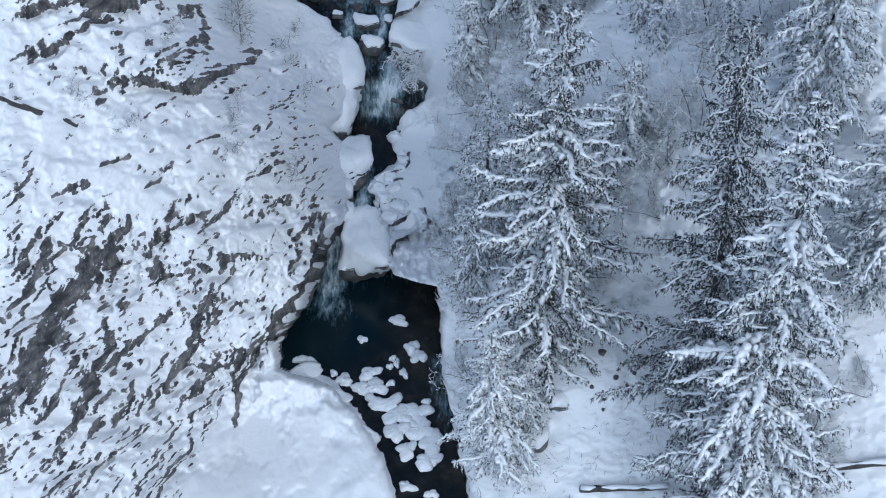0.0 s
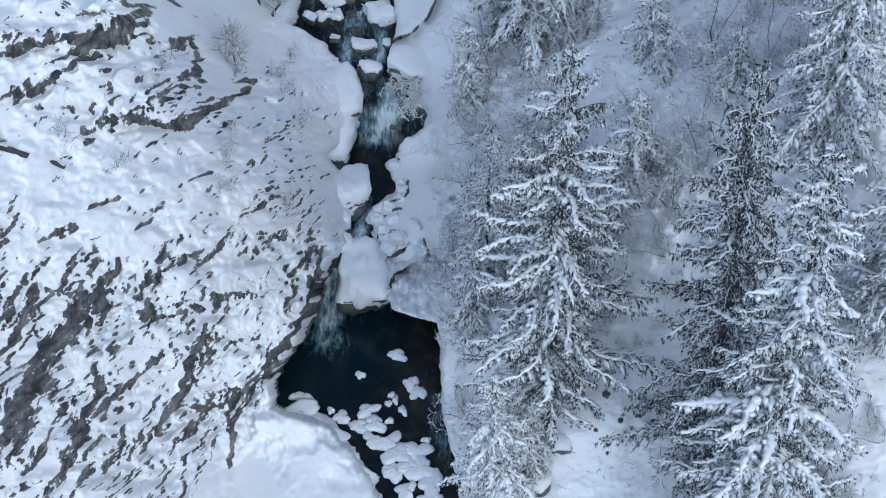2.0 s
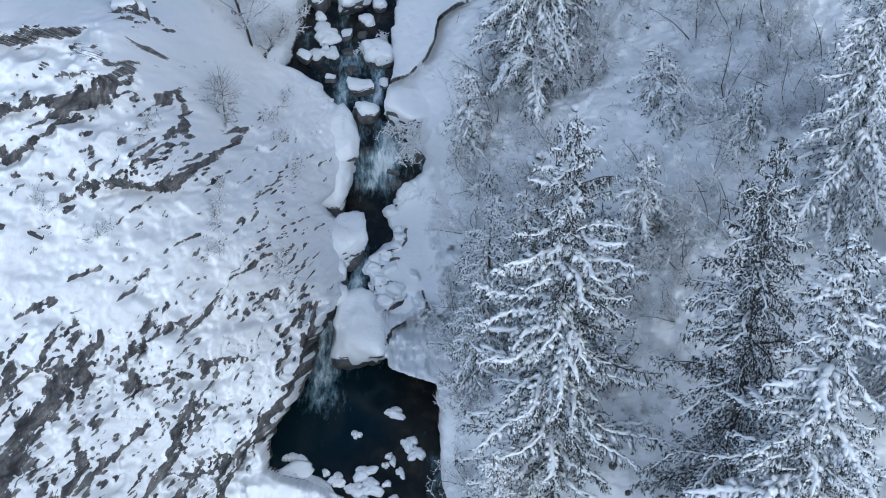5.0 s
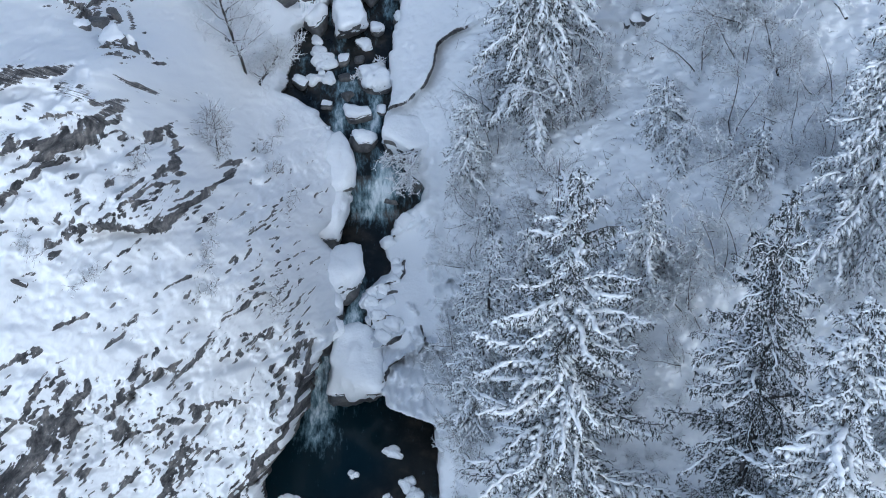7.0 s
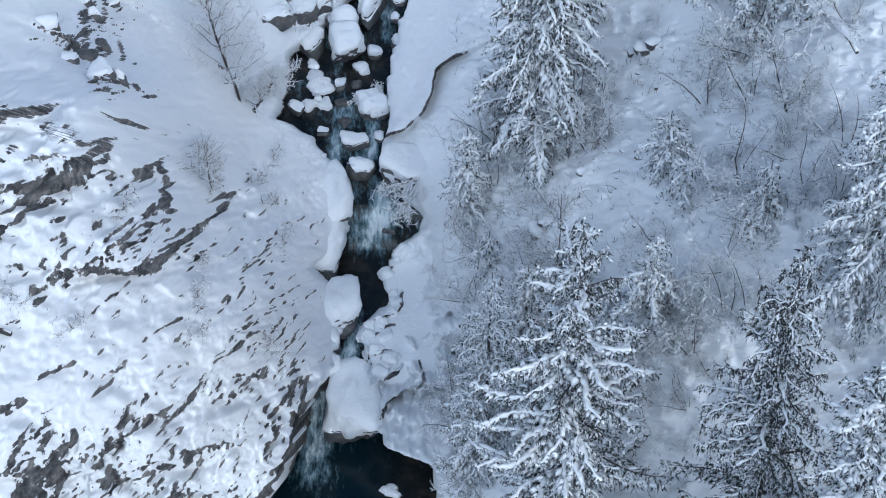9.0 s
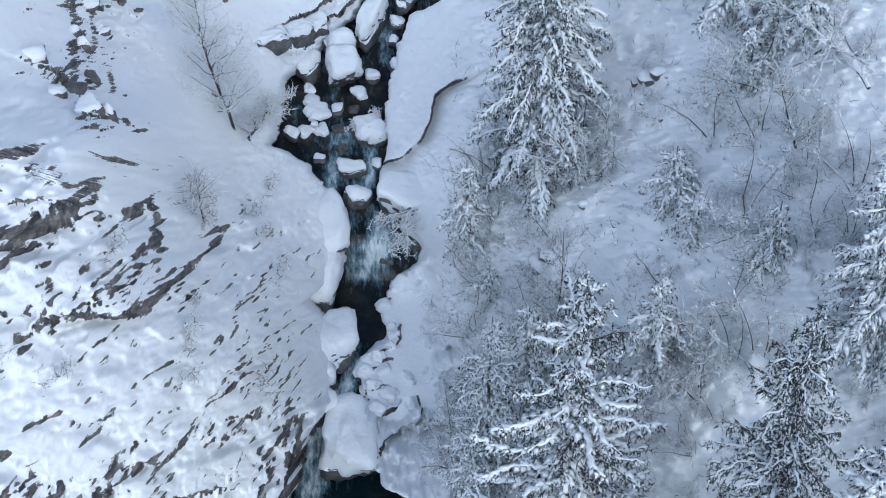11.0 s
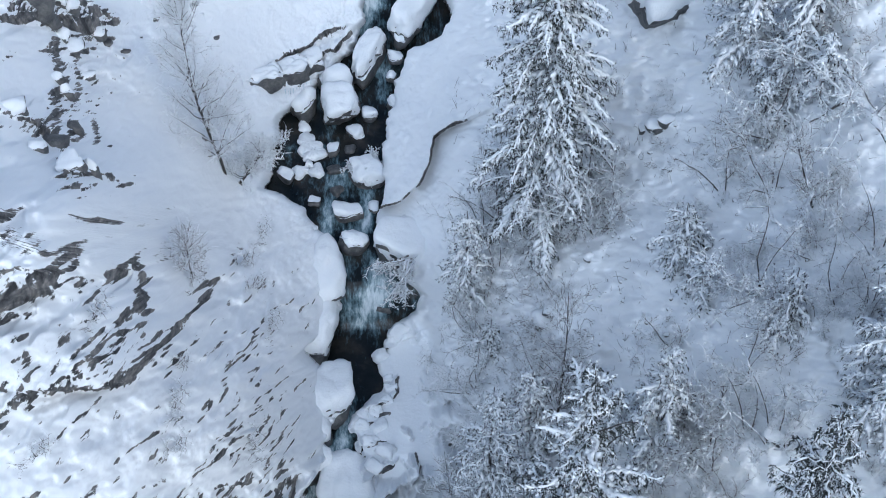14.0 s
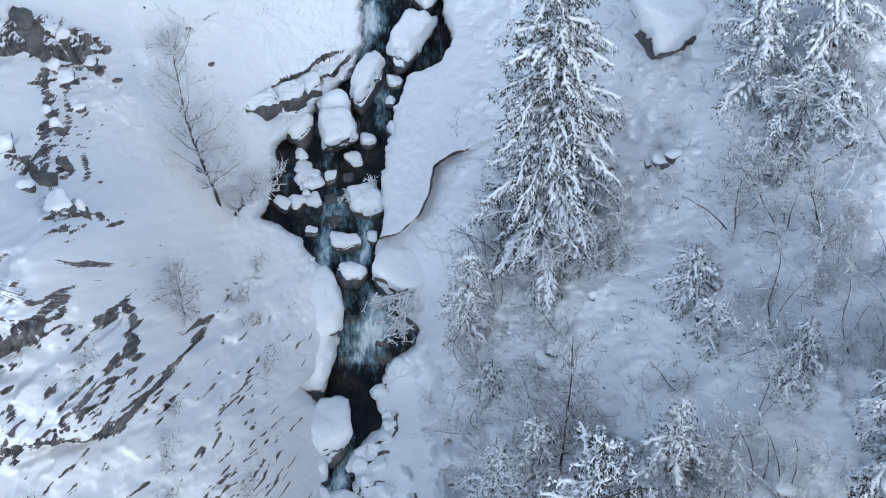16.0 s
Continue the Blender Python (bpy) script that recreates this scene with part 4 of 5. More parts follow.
left_kind = bare_shrub("bare_shrub", 140, 1.3, 4, (0.5, -0.4, 0), 0.6, label="small leafless shrub clinging to the snowy cliff", furry=0.25, limbs=dark_twig_mat, thick=0.016)
left_kind["group"] = "shrubs on the cliff"
for i, (x, y) in enumerate([(-6.6, 8.8), (-6.3, 1.5), (-4.2, 3.0), (-8.3, 1.9), (-4.0, 9.6), (-5.0, 15.6), (-6.4, 3.8), (-9.3, -3.3), (-6.1, 0.1), (-11.2, -3.8), (-4.8, 11.5), (-5.4, 13.0), (-7.2, 10.8)]):
    m = set_down(left_kind, x, y, rng.uniform(-60, 60), rng.uniform(0.7, 1.3))
    if i:
        copy_thing(left_kind, m)
    else:
        left_kind.matrix_basis = m


def bare_tree(x, y, height, seed, lean, label, trunks=1, r=0.09, turn=0.0, frost=0.25):
    """A leafless tree: a bent trunk, rising limbs that fork twice, and fine twigs with a little snow."""
    rng = np.random.default_rng(seed)
    V, F, V2, F2, V3, F3, ends = [], [], [], [], [], [], []
    for k in range(trunks):
        d = np.array((lean[0] + rng.normal(0, 0.1 * (trunks > 1)), lean[1] + rng.normal(0, 0.1 * (trunks > 1)), 1.0))
        q = np.array((0.1 * k, 0.1, -0.1))
        pts = [q - np.array((0, -0.4, 0.9)), q]
        n = 9
        for i in range(n):
            d = unit(d + rng.normal(0, 0.07, 3) * np.array((1, 1, 0.3)))
            q = q + d * height / n
            pts.append(q)
        tube(V, F, pts, np.linspace(r, r * 0.2, n + 2), 7)
        pts = pts[1:]
        for j in range(int(10 * height)):
            f = rng.uniform(0.10, 0.97) * n
            i = min(int(f), n - 1)
            at = pts[i] + (pts[i + 1] - pts[i]) * (f - i)
            a = rng.uniform(0, 6.28)
            ld = unit(np.array((math.cos(a), math.sin(a), rng.uniform(0.5, 1.3))))
            L = height * rng.uniform(0.14, 0.36) * (1.12 - 0.75 * f / n)
            lp, p = [at], at
            for m in range(4):
                ld = unit(ld + rng.normal(0, 0.16, 3) + np.array((0, 0, 0.06)))
                p = p + ld * L / 4
                lp.append(p)
            lr = r * 0.34 * (1.1 - 0.7 * f / n)
            tube(V2, F2, lp, np.linspace(lr, 0.010, 5), 4)
            for m in range(int(3 + L * 3)):
                g = rng.uniform(0.8, 4.0)
                e = min(int(g), 3)
                away = unit(rng.normal(0, 1, 3))
                branches(V3, F3, rng, lp[e] + (lp[e + 1] - lp[e]) * (g - e), unit(ld * 0.8 + away * 0.8), rng.uniform(0.3, 0.8), 0.009, 1, 0.02, ends)
    root = new("bare_tree")
    part("trunk", V, F, bark_mat, root, "dark bent trunk")
    tagged(part("limb_growth", V2, F2, stem_mat, root, "dark rising limbs"), kind="stuff")
    tagged(part("twig_growth", V3, F3, twig_mat if frost > 0.5 else dark_twig_mat, root, "fine twigs dusted with frost"), kind="stuff")
    pick = [e for e in ends if rng.random() < frost]
    A, M, B = [np.array([e[k] for e in pick]) for k in range(3)]
    CV, CQ = clumps(A, M, B, rng.uniform(0.012, 0.03, len(A)), rng)
    face_mesh("twig_snow", CV, CQ, snow_mat, root, "bits of snow on the twigs")
    root.matrix_basis = set_down(root, x, y, turn)
    return tagged(root, label, "tree")


bare_tree(-6.45, 17.35, 8.6, 160, (-0.05, 0.0), "slender leafless tree with frosted branches on the stream bank", r=0.08, frost=0.75)
bare_tree(-6.0, 17.7, 3.4, 161, (0.55, -0.1), "leaning leafless tree with frosted twigs over the stream bank", 2, 0.07, frost=0.75)
bare_tree(-6.56, 8.78, 3.2, 162, (-0.1, -0.1), "small leafless tree on the snowy cliff", 1, 0.04)
bare_tree(7.4, 3.6, 6.4, 163, (-0.1, 0.0), "thin leafless tree with bare dark branches on the slope", 1, 0.06)
bare_tree(16.0, 6.6, 3.2, 164, (-0.2, 0.0), "thin leafless tree with bare dark branches on the slope", 1, 0.06)
for k, (x, y, h) in enumerate([(9.3, 11.6, 6.0), (8.6, 12.3, 5.4)]):
    tree = bare_shrub("bare_tree", 170 + k, h, 5, (-0.1, -0.05, 0), 0.3, label="clump of thin leafless trees dusted with frost", category="tree", thick=0.04)
    tree.matrix_basis = set_down(tree, x, y)
for k, (x, y, z) in enumerate([(-1.1, 21.0, 5.5), (-0.1, 21.6, 5.6), (0.1, 20.7, 5.4)]):
    fringe_twigs = bare_shrub("frosted_branch", 184 + k, 0.7, 4, (-0.5, -0.4, -0.5), 0.9, -0.05, label="frosted twigs hanging from the snowy boulder", category="branch", thick=0.018, furry=0.9)
    fringe_twigs.matrix_basis = Matrix.Translation((x, y, z))
for k in range(2):
    over = bare_shrub("frosted_branch", 180 + k, 2.3, 5, (-0.9, -0.9, -1.5), 0.5, -0.05, label="heavily frosted branch hanging over the dark water", category="branch", thick=0.04, furry=0.8)
    over.matrix_basis = Matrix.Translation((1.5 + 0.2 * k, 15.0 - 0.2 * k, 6.3))


# ---- boulders, snow cushions and floes ----
def lump(size, seed, square=0.6, rough=0.20, subdiv=4):
    """A rounded block: vertices and faces."""
    bm = bmesh.new()
    bmesh.ops.create_icosphere(bm, subdivisions=subdiv, radius=1)
    shift = Vector((seed * 7.3, seed * 3.1, seed * 1.7))
    V = []
    rnd = random.Random(seed)
    cuts = [(Vector(a), rnd.uniform(0.82, 1.0)) for a in ((1, 0, 0), (-1, 0, 0), (0, 1, 0), (0, -1, 0), (0, 0, 1), (0, 0, -1))]
    cuts = [((a + Vector([rnd.gauss(0, 0.18) for _ in range(3)])).normalized(), d) for a, d in cuts]
    cuts += [(Vector([rnd.gauss(0, 1) for _ in range(3)]).normalized(), rnd.uniform(0.9, 1.2)) for _ in range(6)]
    for v in bm.verts:
        p = v.co.normalized()
        q = p * sum((max(p.dot(a), 0) / d) ** (6 / square) for a, d in cuts) ** (-square / 6)
        k = 1 + rough * (noise.noise(p * 1.3 + shift) + 0.6 * noise.noise(p * 2.9 + shift) + 0.3 * noise.noise(p * 6.1 + shift) + 0.15 * noise.noise(p * 14.0 + shift))
        V.append(np.array((q.x * size[0] * k, q.y * size[1] * k, q.z * size[2] * k)) / 2)
    F = [tuple(v.index for v in f.verts) for f in bm.faces]
    bm.free()
    return V, F


def snowy_rock(x, y, z, size, seed, turn=0.0, cap=0.25, tilt=(0, 0), label="boulder capped with thick snow in the stream", name="boulder", cut=-0.05, square=0.66, subdiv=4):
    """A rock with its cap of snow. z is the height of its foot."""
    root = new(name)
    V, F = lump(size, seed, square, subdiv=subdiv)
    part("rock", V, F, rock_mat, root, "dark wet rock")
    if cap > 0:
        C = []
        low = cut * size[2]
        base = low
        for p in V:
            low = base + 0.30 * size[2] * noise.noise(Vector((p[0] * 1.7 + seed, p[1] * 1.7, 0.4)))
            if p[2] > low:
                k = min(1, (p[2] - low) / (size[2] * 0.3))
                C.append(np.array((p[0] * 1.05, p[1] * 1.05, p[2] + cap * k ** 0.5)))
            else:
                C.append(np.array((p[0] * 0.93, p[1] * 0.93, low + 0.02 * p[2])))
        part("snow_cap", C, F, snow_mat, root, "smooth thick snow")
    root.matrix_basis = Matrix.Translation((x, y, z + size[2] * 0.45)) @ pose(0, 0, 0, tilt[0], tilt[1], turn)
    return tagged(root, label, "boulder" if name == "boulder" else "rock")


# place, height of the foot, size, seed, turn, snow, tilt
for x, y, z, size, seed, turn, cap, tilt, cut in [
        (-0.95, 5.7, 0.0, (2.4, 3.2, 2.5), 3, 4, 0.3, (6, 3), -0.28),
        (-2.35, 15.3, 2.8, (1.8, 3.2, 2.6), 7, 10, 0.35, (0, 8), -0.3), (-2.45, 13.2, 2.4, (1.5, 2.7, 2.2), 6, -14, 0.35, (-6, 4), -0.3),
        (-2.0, 9.9, 2.2, (2.0, 2.6, 1.6), 8, 12, 0.35, (-6, 6), -0.2),
        (-2.3, 8.2, 1.9, (1.35, 1.2, 1.3), 9, 0, 0.3, (0, 0), -0.2), (-2.4, 6.9, 1.5, (1.4, 1.3, 1.4), 10, 30, 0.3, (0, 0), -0.2),
        (-1.05, 17.0, 4.3, (1.2, 1.1, 1.1), 11, 20, 0.25, (0, 8), 0.0), (-1.3, 18.9, 4.4, (1.3, 1.0, 0.9), 12, -10, 0.28, (0, 0), 0.0),
        (-0.5, 21.3, 4.5, (1.7, 1.6, 1.1), 13, 10, 0.4, (0, 0), -0.2), (-1.1, 24.0, 4.6, (0.7, 0.9, 0.7), 14, 30, 0.2, (0, 0), -0.1),
        (-1.95, 25.2, 4.9, (1.8, 1.75, 1.6), 15, 6, 0.35, (8, 0), -0.25), (-2.1, 26.5, 5.5, (1.5, 1.0, 1.5), 39, 2, 0.3, (0, 0), -0.3), (-0.65, 28.4, 5.5, (1.15, 3.3, 1.6), 16, -27, 0.35, (10, 0), -0.2),
        (1.4, 30.4, 6.2, (1.6, 3.0, 1.7), 17, -30, 0.4, (8, 0), -0.25), (2.3, 32.8, 7.4, (1.5, 2.2, 1.5), 18, -25, 0.4, (8, 0), -0.25),
        (-0.5, 25.0, 5.0, (0.7, 0.7, 0.6), 19, 0, 0.2, (0, 0), -0.2), (0.75, 28.2, 5.9, (0.8, 0.7, 0.6), 20, 0, 0.25, (0, 0), -0.2),
        (0.5, 27.2, 5.6, (0.6, 0.6, 0.5), 21, 0, 0.2, (0, 0), -0.2), (1.4, 16.6, 4.4, (2.6, 2.2, 1.7), 22, -12, 0.45, (0, 4), -0.25),
        (-3.8, 25.4, 5.0, (1.1, 1.5, 1.2), 23, -15, 0.35, (0, 0), -0.2), (-2.2, 22.8, 4.8, (0.6, 0.8, 0.5), 24, 0, 0.15, (0, 0), 0.1),
        (0.15, 5.2, 0.7, (0.9, 0.9, 1.0), 25, 0, 0.25, (0, 0), -0.1),
        (-2.9, 19.6, 4.6, (0.6, 0.5, 0.45), 27, 0, 0.12, (0, 0), 0.1), (-1.9, 20.3, 4.6, (0.7, 0.6, 0.5), 28, 40, 0.0, (0, 0), 0.1), (-2.1, 21.6, 4.7, (0.8, 0.6, 0.45), 29, 10, 0.0, (0, 0), 0.1),
        (-4.4, 21.2, 4.7, (0.7, 0.9, 0.6), 30, 70, 0.2, (0, 0), -0.1), (-1.4, 22.9, 4.7, (0.6, 0.6, 0.5), 33, 0, 0.0, (0, 0), 0.1), (-0.2, 19.3, 4.5, (0.5, 0.7, 0.5), 34, 0, 0.12, (0, 0), 0.0),
        (-3.0, 17.9, 4.5, (0.7, 0.5, 0.5), 35, 0, 0.15, (0, 0), 0.0), (0.9, 25.3, 5.3, (0.8, 1.0, 0.7), 36, 20, 0.2, (0, 0), -0.1), (1.9, 27.0, 5.9, (0.8, 0.8, 0.7), 37, 0, 0.2, (0, 0), 0.0),
        (0.4, 14.6, 2.9, (0.9, 0.7, 0.6), 38, 0, 0.0, (0, 0), 0.0)]:
    snowy_rock(x, y, z, [c * (0.92 if y > 27 else 1.08) for c in size], seed, turn, cap * (0.8 if max(size) > 1.75 else 0.6), tilt, cut=cut + (0.20 if max(size) > 1.75 else 0.34), square=1.2 if seed in (6, 7) else 0.7 if max(size) > 1.75 else 1.15, subdiv=4 if max(size) > 1.5 else 3)["group"] = "snow-capped boulders in the stream"


def cushion(x, y, z, size, seed, turn=0.0, name="snow_cushion", label="rounded cushion of snow on the stream bank", category="snow", group="snow cushions on the banks"):
    V, F = lump(size, seed, 1.0, 0.32, 3)
    V = [np.array((p[0], p[1], max(p[2], -size[2] * 0.3))) for p in V]
    ob = part(name, V, F, snow_mat)
    ob.matrix_basis = Matrix.Translation((x, y, z)) @ pose(0, 0, 0, 0, 0, turn)
    return tagged(ob, label, category, group=group)


rng = np.random.default_rng(21)
for i, (x, y, s) in enumerate([(0.76, 11.0, 0.55), (0.9, 10.4, 0.6), (0.74, 9.75, 0.6), (0.25, 9.25, 0.8), (-0.35, 9.05, 0.7), (0.45, 8.5, 0.9), (0.0, 7.75, 0.8),
                               (0.7, 7.2, 1.0), (0.35, 12.3, 0.9), (-0.3, 8.5, 0.7), (0.2, 6.4, 0.9), (0.05, 5.3, 0.6), (1.2, 13.2, 1.0)]):
    cushion(x - 0.12, y, max(2.6 if y > 5.6 else 2.25, ground_at(x, y) - 0.2 * s), (s * 0.95, s * 0.72, s * 0.7), 40 + i, rng.uniform(-40, 40))
for i, (x, y, s) in enumerate([(-2.9, -2.6, 1.6), (-3.8, -1.6, 1.2), (-1.5, -4.2, 0.9), (-0.7, -5.3, 0.9), (-0.3, -7.1, 0.9), (-4.1, -2.1, 1.3), (-2.2, -3.2, 1.1)]):
    cushion(x, y, 0.2, (s * 1.3, s, 0.5), 60 + i, rng.uniform(-40, 40))


def floe(x, y, z, length, width, seed, turn=0.0):
    """A flat ragged cake of snow and ice lying in the water."""
    rng = np.random.default_rng(seed)
    n, V, F = 40, [], []
    ph = rng.uniform(0, 6.28, 5)
    edge = [1 + 0.20 * math.sin(2 * t + ph[0]) + 0.22 * math.sin(3 * t + ph[1]) + 0.09 * math.sin(4 * t + ph[2]) + 0.07 * math.sin(7 * t + ph[3]) + 0.03 * math.sin(12 * t + ph[4])
            for t in np.linspace(0, 2 * math.pi, n, endpoint=False)]
    for k, (f, h) in enumerate([(0.97, -0.12), (1.0, 0.05), (0.9, 0.15), (0.6, 0.20), (0.25, 0.22)]):
        for i in range(n):
            t = 2 * math.pi * i / n
            V.append(np.array((math.cos(t) * length / 2 * edge[i] * f, math.sin(t) * width / 2 * edge[i] * f, h * (0.8 + 0.4 * rng.random() * (k > 1)))))
    for k in range(4):
        for i in range(n):
            j = (i + 1) % n
            F.append((k * n + i, k * n + j, (k + 1) * n + j, (k + 1) * n + i))
    F.append(tuple(4 * n + i for i in range(n)))
    ob = part("ice_floe", V, F, snow_mat)
    ob.matrix_basis = Matrix.Translation((x, y, z)) @ pose(0, 0, 0, 0, 0, turn)
    return tagged(ob, "ragged white cake of snow-covered ice in dark water", "ice", group="ice cakes in the pool")


for i, (x, y, a, b, turn) in enumerate([
        (0.62, 1.8, 1.1, 0.5, -15), (-1.12, 0.6, 0.45, 0.4, 0), (1.3, 0.1, 0.8, 0.7, -30), (1.65, -0.45, 0.7, 0.8, 0), (-3.67, -0.8, 1.0, 0.6, -20),
        (-1.9, -1.9, 0.9, 0.6, 10), (-0.7, -1.5, 1.1, 0.7, 20), (-1.1, -2.4, 1.0, 0.6, -10), (-0.35, -2.3, 1.2, 0.8, 5), (0.3, -3.3, 1.2, 0.9, 30),
        (-0.4, -3.2, 1.0, 0.7, -20), (0.75, -4.0, 1.3, 1.2, 0), (1.6, -3.8, 1.3, 1.1, 40), (1.8, -4.8, 1.6, 1.3, 0), (0.7, -4.9, 1.2, 1.1, -30),
        (2.3, -5.7, 1.2, 1.5, 0), (2.1, -6.6, 1.2, 0.9, 0), (1.15, -6.0, 1.1, 0.8, 35), (0.4, -0.6, 0.35, 0.28, 0), (0.27, -1.1, 0.3, 0.3, 0),
        (0.6, -0.9, 0.32, 0.4, 0), (0.95, -1.5, 0.4, 0.5, 20), (-4.2, -0.7, 0.4, 0.35, 0), (2.05, -3.2, 0.4, 0.3, 0), (2.3, -8.4, 0.6, 0.4, 0),
        (1.2, -8.0, 0.8, 0.5, 0), (0.35, -2.1, 0.4, 0.3, 0), (-2.4, -1.5, 0.4, 0.3, 0)]):
    floe(x, y, 0.0, a * 0.95, b * 1.05, 300 + i, turn)
for i, (x, y, a, b, turn) in enumerate([(-3.4, 22.6, 1.3, 1.3, 30), (-3.7, 23.9, 0.6, 0.9, 0), (-3.15, 22.0, 1.2, 0.9, 25), (-3.7, 20.8, 0.9, 0.6, 0), (-2.9, 20.85, 0.8, 0.7, -20), (-3.3, 21.3, 0.4, 0.4, 0)]):
    floe(x, y + 0.6, 5.02, a, b, 340 + i, turn)


# ---- stones on the slope, logs, icicles ----
rng = np.random.default_rng(17)
MORE = [(x + rng.normal(0, 0.5), y + rng.normal(0, 0.5), rng.uniform(0.10, 0.26), 0.04) for k, (x, y) in enumerate([(12.2, 8.4), (12.0, 7.0), (11.5, 14.0), (7.2, 9.2), (8.6, 7.4), (10.2, 10.4), (13.4, 11.6), (9.4, 8.2), (14.6, 9.4), (12.6, 5.2), (10.4, 5.2), (6.2, 10.6)] * 4)]
for i, (x, y, s, cap) in enumerate([(9.5, -6.4, 0.35, 0), (9.1, -7.4, 0.2, 0), (10.1, -7.2, 0.28, 0), (10.6, -7.25, 0.2, 0), (10.9, -6.9, 0.22, 0), (7.7, -7.4, 1.0, 0.15),
                                    (6.9, -8.4, 1.2, 0.2), (9.6, -7.9, 0.18, 0), (7.0, 9.0, 1.0, 0.03), (7.4, 9.05, 0.7, 0.03), (11.5, 14.4, 0.8, 0.08), (11.9, 14.2, 0.7, 0.08),
                                    (11.1, 14.9, 0.45, 0.05), (12.4, 8.8, 0.7, 0.1), (11.9, 8.0, 0.5, 0.08), (12.4, 6.6, 0.8, 0.12), (12.1, 9.3, 0.5, 0.08), (12.95, 2.0, 0.35, 0.04),
                                    (11.0, 8.9, 0.4, 0.05), (3.4, 7.2, 0.3, 0), (8.9, 10.7, 0.5, 0.05), (11.9, 12.2, 0.35, 0.04)] + MORE):
    snowy_rock(x, y, ground_at(x, y) - 0.22 * s, (s, s * 0.8, s * 0.75), 400 + i, i * 37, cap, label="dark stone half sunk in the snow of the slope", name="stone", cut=0.1, subdiv=2)["group"] = "stones on the slope"
snowy_rock(11.9, 18.9, ground_at(11.9, 18.9) - 0.35, (2.7, 2.4, 2.4), 31, 20, 0.25, (4, -4), "large grey boulder under a snow cap on the slope", cut=-0.08, square=0.45)
snowy_rock(14.2, -0.8, ground_at(14.2, -0.8) - 0.3, (1.1, 0.9, 0.6), 32, 10, 0.10, label="snow-covered boulder among frosted shrubs", cut=-0.2)

for i, (x, v) in enumerate(STEPS):
    s = 0.22 + 0.10 * math.sin(5 * v)
    px, py, pz = on_slope(x, v)
    snowy_rock(px, py, pz - 0.2 * s, (s * 1.6, s * 0.7, s * 0.6), 460 + i, 25 * math.sin(9 * x), 0.0, label="dark rock edge sticking out of the cliff snow", name="stone", cut=0.05, subdiv=3, square=0.5)["group"] = "rock edges on the upper cliff"
for i, (x, v, a, b) in enumerate([
        (-12.75, 25.2, 1.0, 1.3), (-12.4, 25.6, 0.8, 1.2), (-11.95, 25.4, 0.7, 1.0), (-12.5, 24.7, 0.7, 0.8), (-11.8, 23.8, 0.9, 0.5), (-11.4, 24.7, 0.7, 0.5), (-11.2, 24.3, 0.6, 0.35), (-11.7, 22.2, 0.5, 0.8),
        (-11.2, 19.3, 0.6, 0.6), (-10.9, 19.6, 1.0, 0.7), (-9.7, 18.7, 1.1, 0.9), (-9.2, 18.5, 0.5, 1.0), (-10.6, 20.2, 0.6, 0.6), (-12.2, 20.8, 0.9, 0.9), (-11.2, 22.6, 0.7, 0.3),
        (-13.0, 25.7, 1.0, 1.4), (-12.2, 24.2, 0.6, 0.9), (-11.4, 21.7, 0.5, 0.7)]):
    px, py, pz = on_slope(x, v)
    snowy_rock(px, py, pz - 0.5 * b, (a, 0.8 * a, b), 500 + i, 20 * math.sin(7 * v), 0.06 if i % 3 else 0.0, (10 * math.sin(3 * x), 12 * math.sin(5 * v)), label="angular dark rock block with a little snow on the cliff", name="stone", cut=0.22, subdiv=3, square=0.5)["group"] = "rock blocks of the crag"
# these dark rocks stand in for the shaded hollow below the bank snow
for i, (x, v, size) in enumerate([(-5.5, 23.3, (2.0, 1.1, 1.3)), (-4.4, 23.7, (2.0, 1.2, 1.4)), (-3.6, 24.2, (1.6, 1.2, 1.4))]):
    px, py, pz = on_slope(x, v)
    snowy_rock(px, py + 0.25, pz - 0.75, size, 480 + i, 18 + 8 * i, 0.06, label="dark rock overhang put in for the shaded hollow under the bank snow", name="bank_shade_rock", cut=0.36, subdiv=4, square=0.5)["group"] = "dark rocks on the stream bank"


def log(a, b, r, label, sag=0.0, snow=0.95):
    rng = np.random.default_rng(int(abs(a[0] * 91 + b[1] * 17)))
    a, b = np.array(a), np.array(b)
    ts = np.linspace(0, 1, 12)
    pts = [a + (b - a) * t + np.array((0, 0, -sag * math.sin(math.pi * t))) + rng.normal(0, 0.02, 3) for t in ts]
    root = new("fallen_log")
    V, F, S, G = [], [], [], []
    tube(V, F, pts, [r * (1.1 - 0.3 * t) for t in ts], 8)
    tube(S, G, [p + np.array((rng.normal(0, 0.2 * r), 0, r * 0.7)) for p in pts], [r * snow * rng.uniform(0.2, 1.15) for t in ts], 7)
    part("trunk", V, F, bark_mat, root, "dark bark")
    part("snow", S, G, snow_mat, root, "snow lying along the log")
    return tagged(root, label, "log")


def over_ground(x, y, up):
    return (x, y, ground_at(x, y) + up)


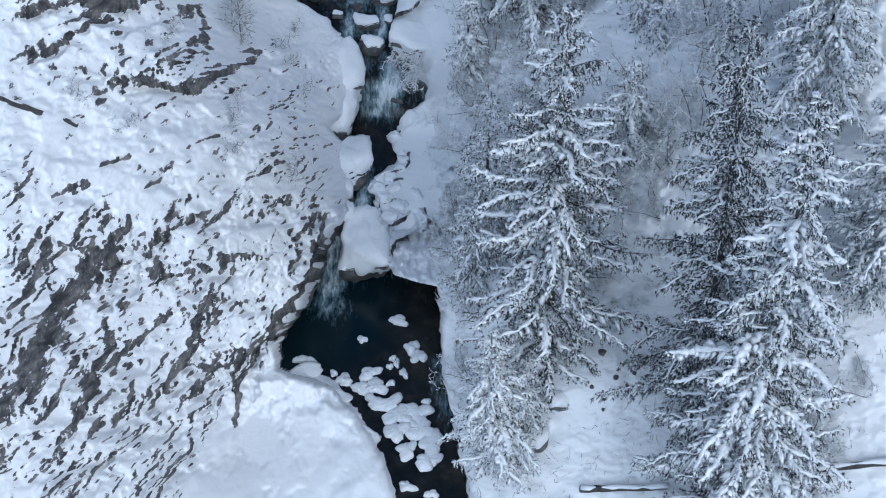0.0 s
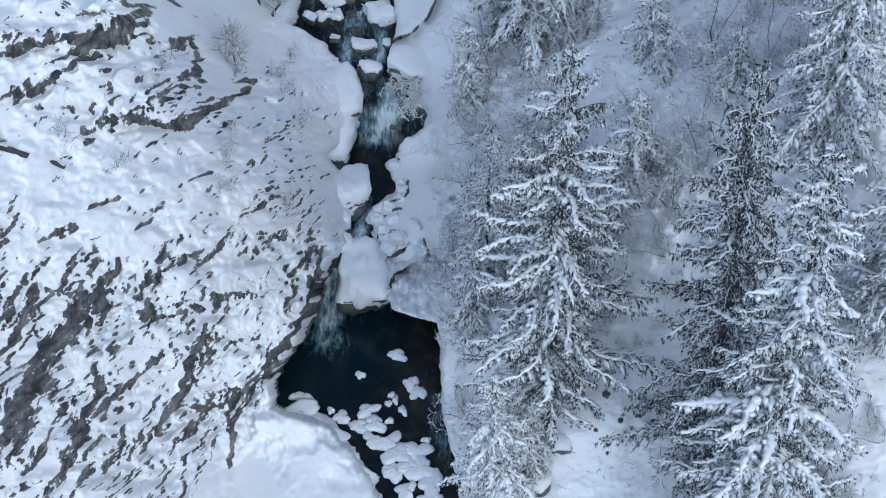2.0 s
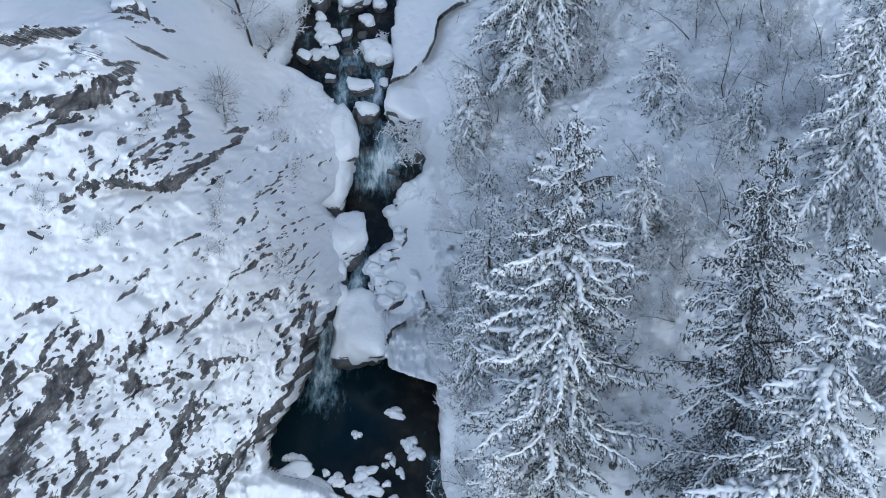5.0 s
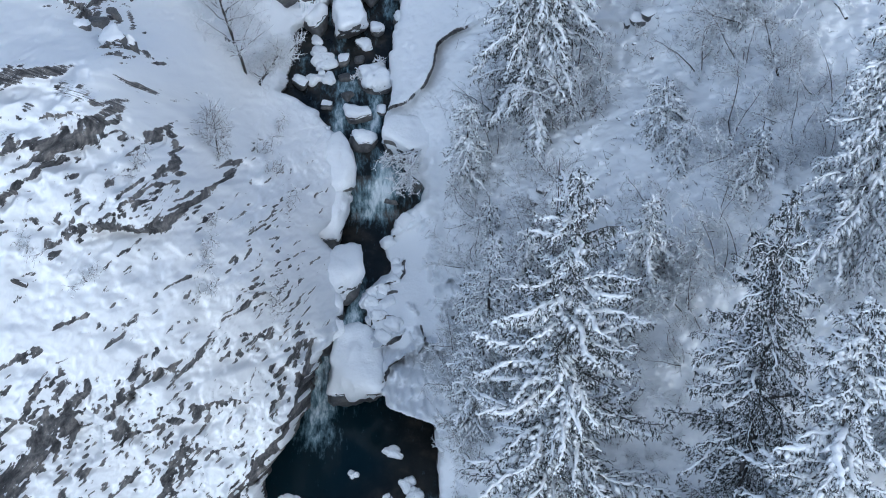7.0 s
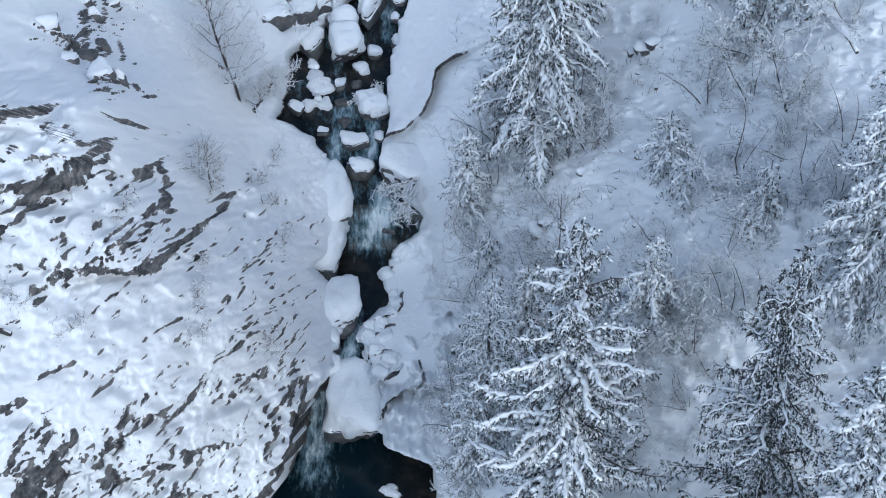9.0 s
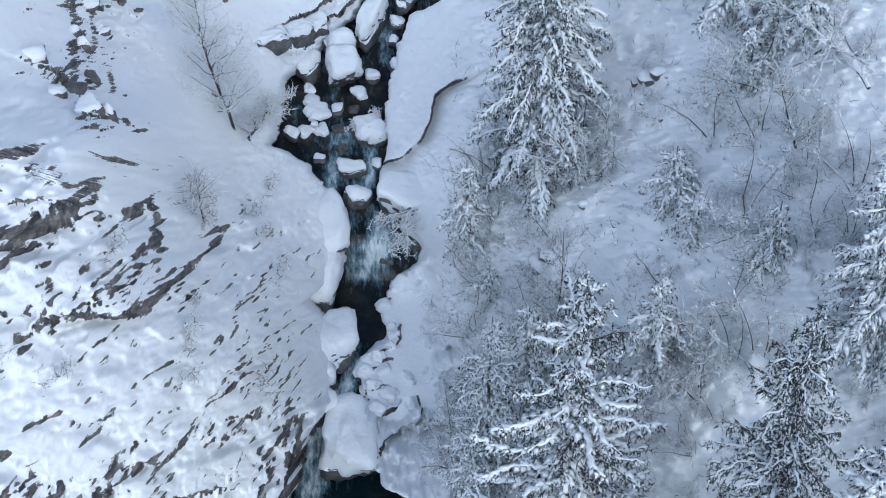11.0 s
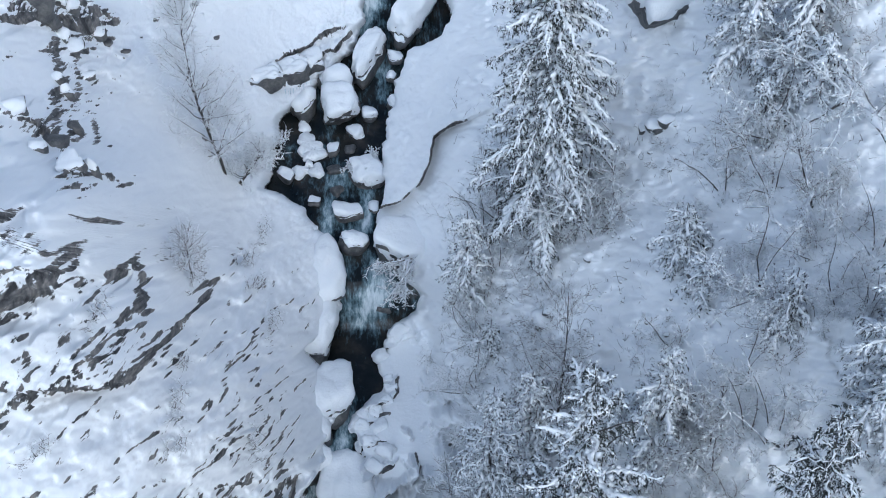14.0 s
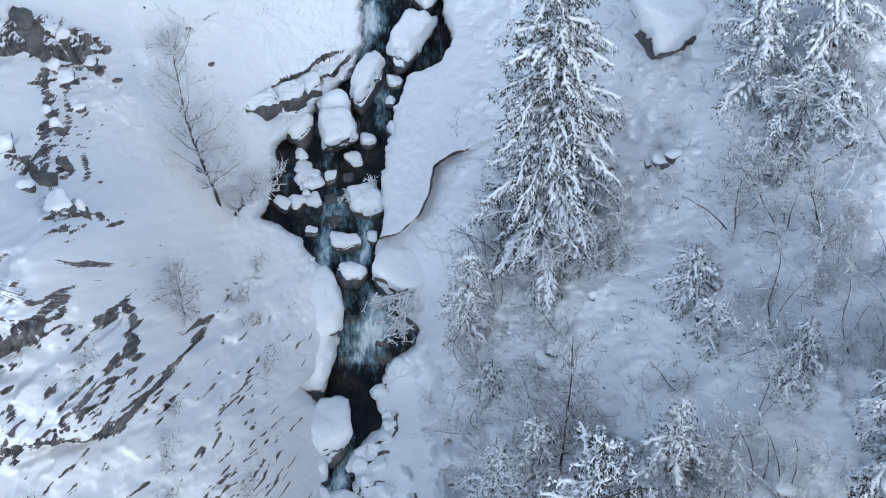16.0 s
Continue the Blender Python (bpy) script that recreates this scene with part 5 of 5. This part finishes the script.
log(over_ground(15.4, -11.4, 0.5), over_ground(21.5, -12.3, 0.5), 0.16, "long straight snow-covered log by the slope path")
log(over_ground(8.6, -10.6, 0.2), over_ground(12.2, -10.9, 0.2), 0.14, "snow-buried log along the path edge")
log(over_ground(-13.6, -5.9, 0.1), over_ground(-11.0, -4.6, 0.1), 0.12, "dark log lying on the snowy cliff top", snow=0.55)
log(over_ground(16.1, 13.9, 1.6), over_ground(18.2, 7.0, 0.9), 0.09, "fallen tree trunk with thick snow on it", snow=2.0)
for k, (x, y) in enumerate([(16.4, 12.4), (16.9, 11.0), (17.4, 9.4)]):
    b = bare_shrub("frosted_branch", 190 + k, 2.2, 5, (-0.6, -0.5, -0.3), 0.9, -0.04, label="frosted branch of the fallen tree", category="branch", thick=0.04, furry=0.95)
    b.matrix_basis = set_down(b, x, y, 0, 1.25, 1.0)
snag = bare_shrub("frosted_branch", 195, 0.55, 2, (-1.2, -0.6, -0.9), 0.5, 0.0, label="broken twigs sticking out over the pool", category="branch", thick=0.02)
snag.matrix_basis = Matrix.Translation((2.5, 3.2, 1.9))

V, F = [], []
tube(V, F, [np.array((0, 0, 0.0)), np.array((0.01, 0, -0.35)), np.array((0, 0.01, -0.8))], [0.06, 0.04, 0.008], 6)
icicle = tagged(part("icicle", V, F, ice_mat), "clear icicle hanging from the snowy ledge", "icicle", group="icicles on the ledge")
rng = np.random.default_rng(5)
for i in range(14):
    x = -4.4 + 0.09 * i + rng.normal(0, 0.05)
    y = 24.6 + 0.05 * i
    m = Matrix.Translation((x, y, 7.3 + rng.uniform(-0.1, 0.1))) @ Matrix.Diagonal((rng.uniform(0.4, 0.9), rng.uniform(0.4, 0.9), rng.uniform(0.35, 1.5), 1))
    if i:
        copy_thing(icicle, m)
    else:
        icicle.matrix_basis = m



# ---- dead grass and twig ends that stick out of the snow ----
rng = np.random.default_rng(99)
V, F = [], []
for k in range(3800):
    x, y = rng.uniform(3.5, 22), rng.uniform(-11, 24)
    if rng.random() > 0.35 + 0.65 * float(value_noise(np.array(x * 0.6), np.array(y * 0.6), 91)) ** 2 * 1.6:
        continue
    foot = np.array((x, y, ground_at(x, y) - 0.03))
    for q in range(rng.integers(1, 4)):
        d = rng.normal(0, 0.5, 3) + np.array((-0.3, -0.2, 0.9))
        L = rng.uniform(0.12, 0.45)
        mid = foot + d * L * 0.5
        tube(V, F, [foot, mid, mid + (d + rng.normal(0, 0.4, 3) - np.array((0, 0, 0.4))) * L * 0.5], [0.011, 0.009, 0.005], 3)
tagged(part("dead_grass", V, F, stem_mat), "dry stalks and twig ends poking through snow", "grass", kind="stuff")
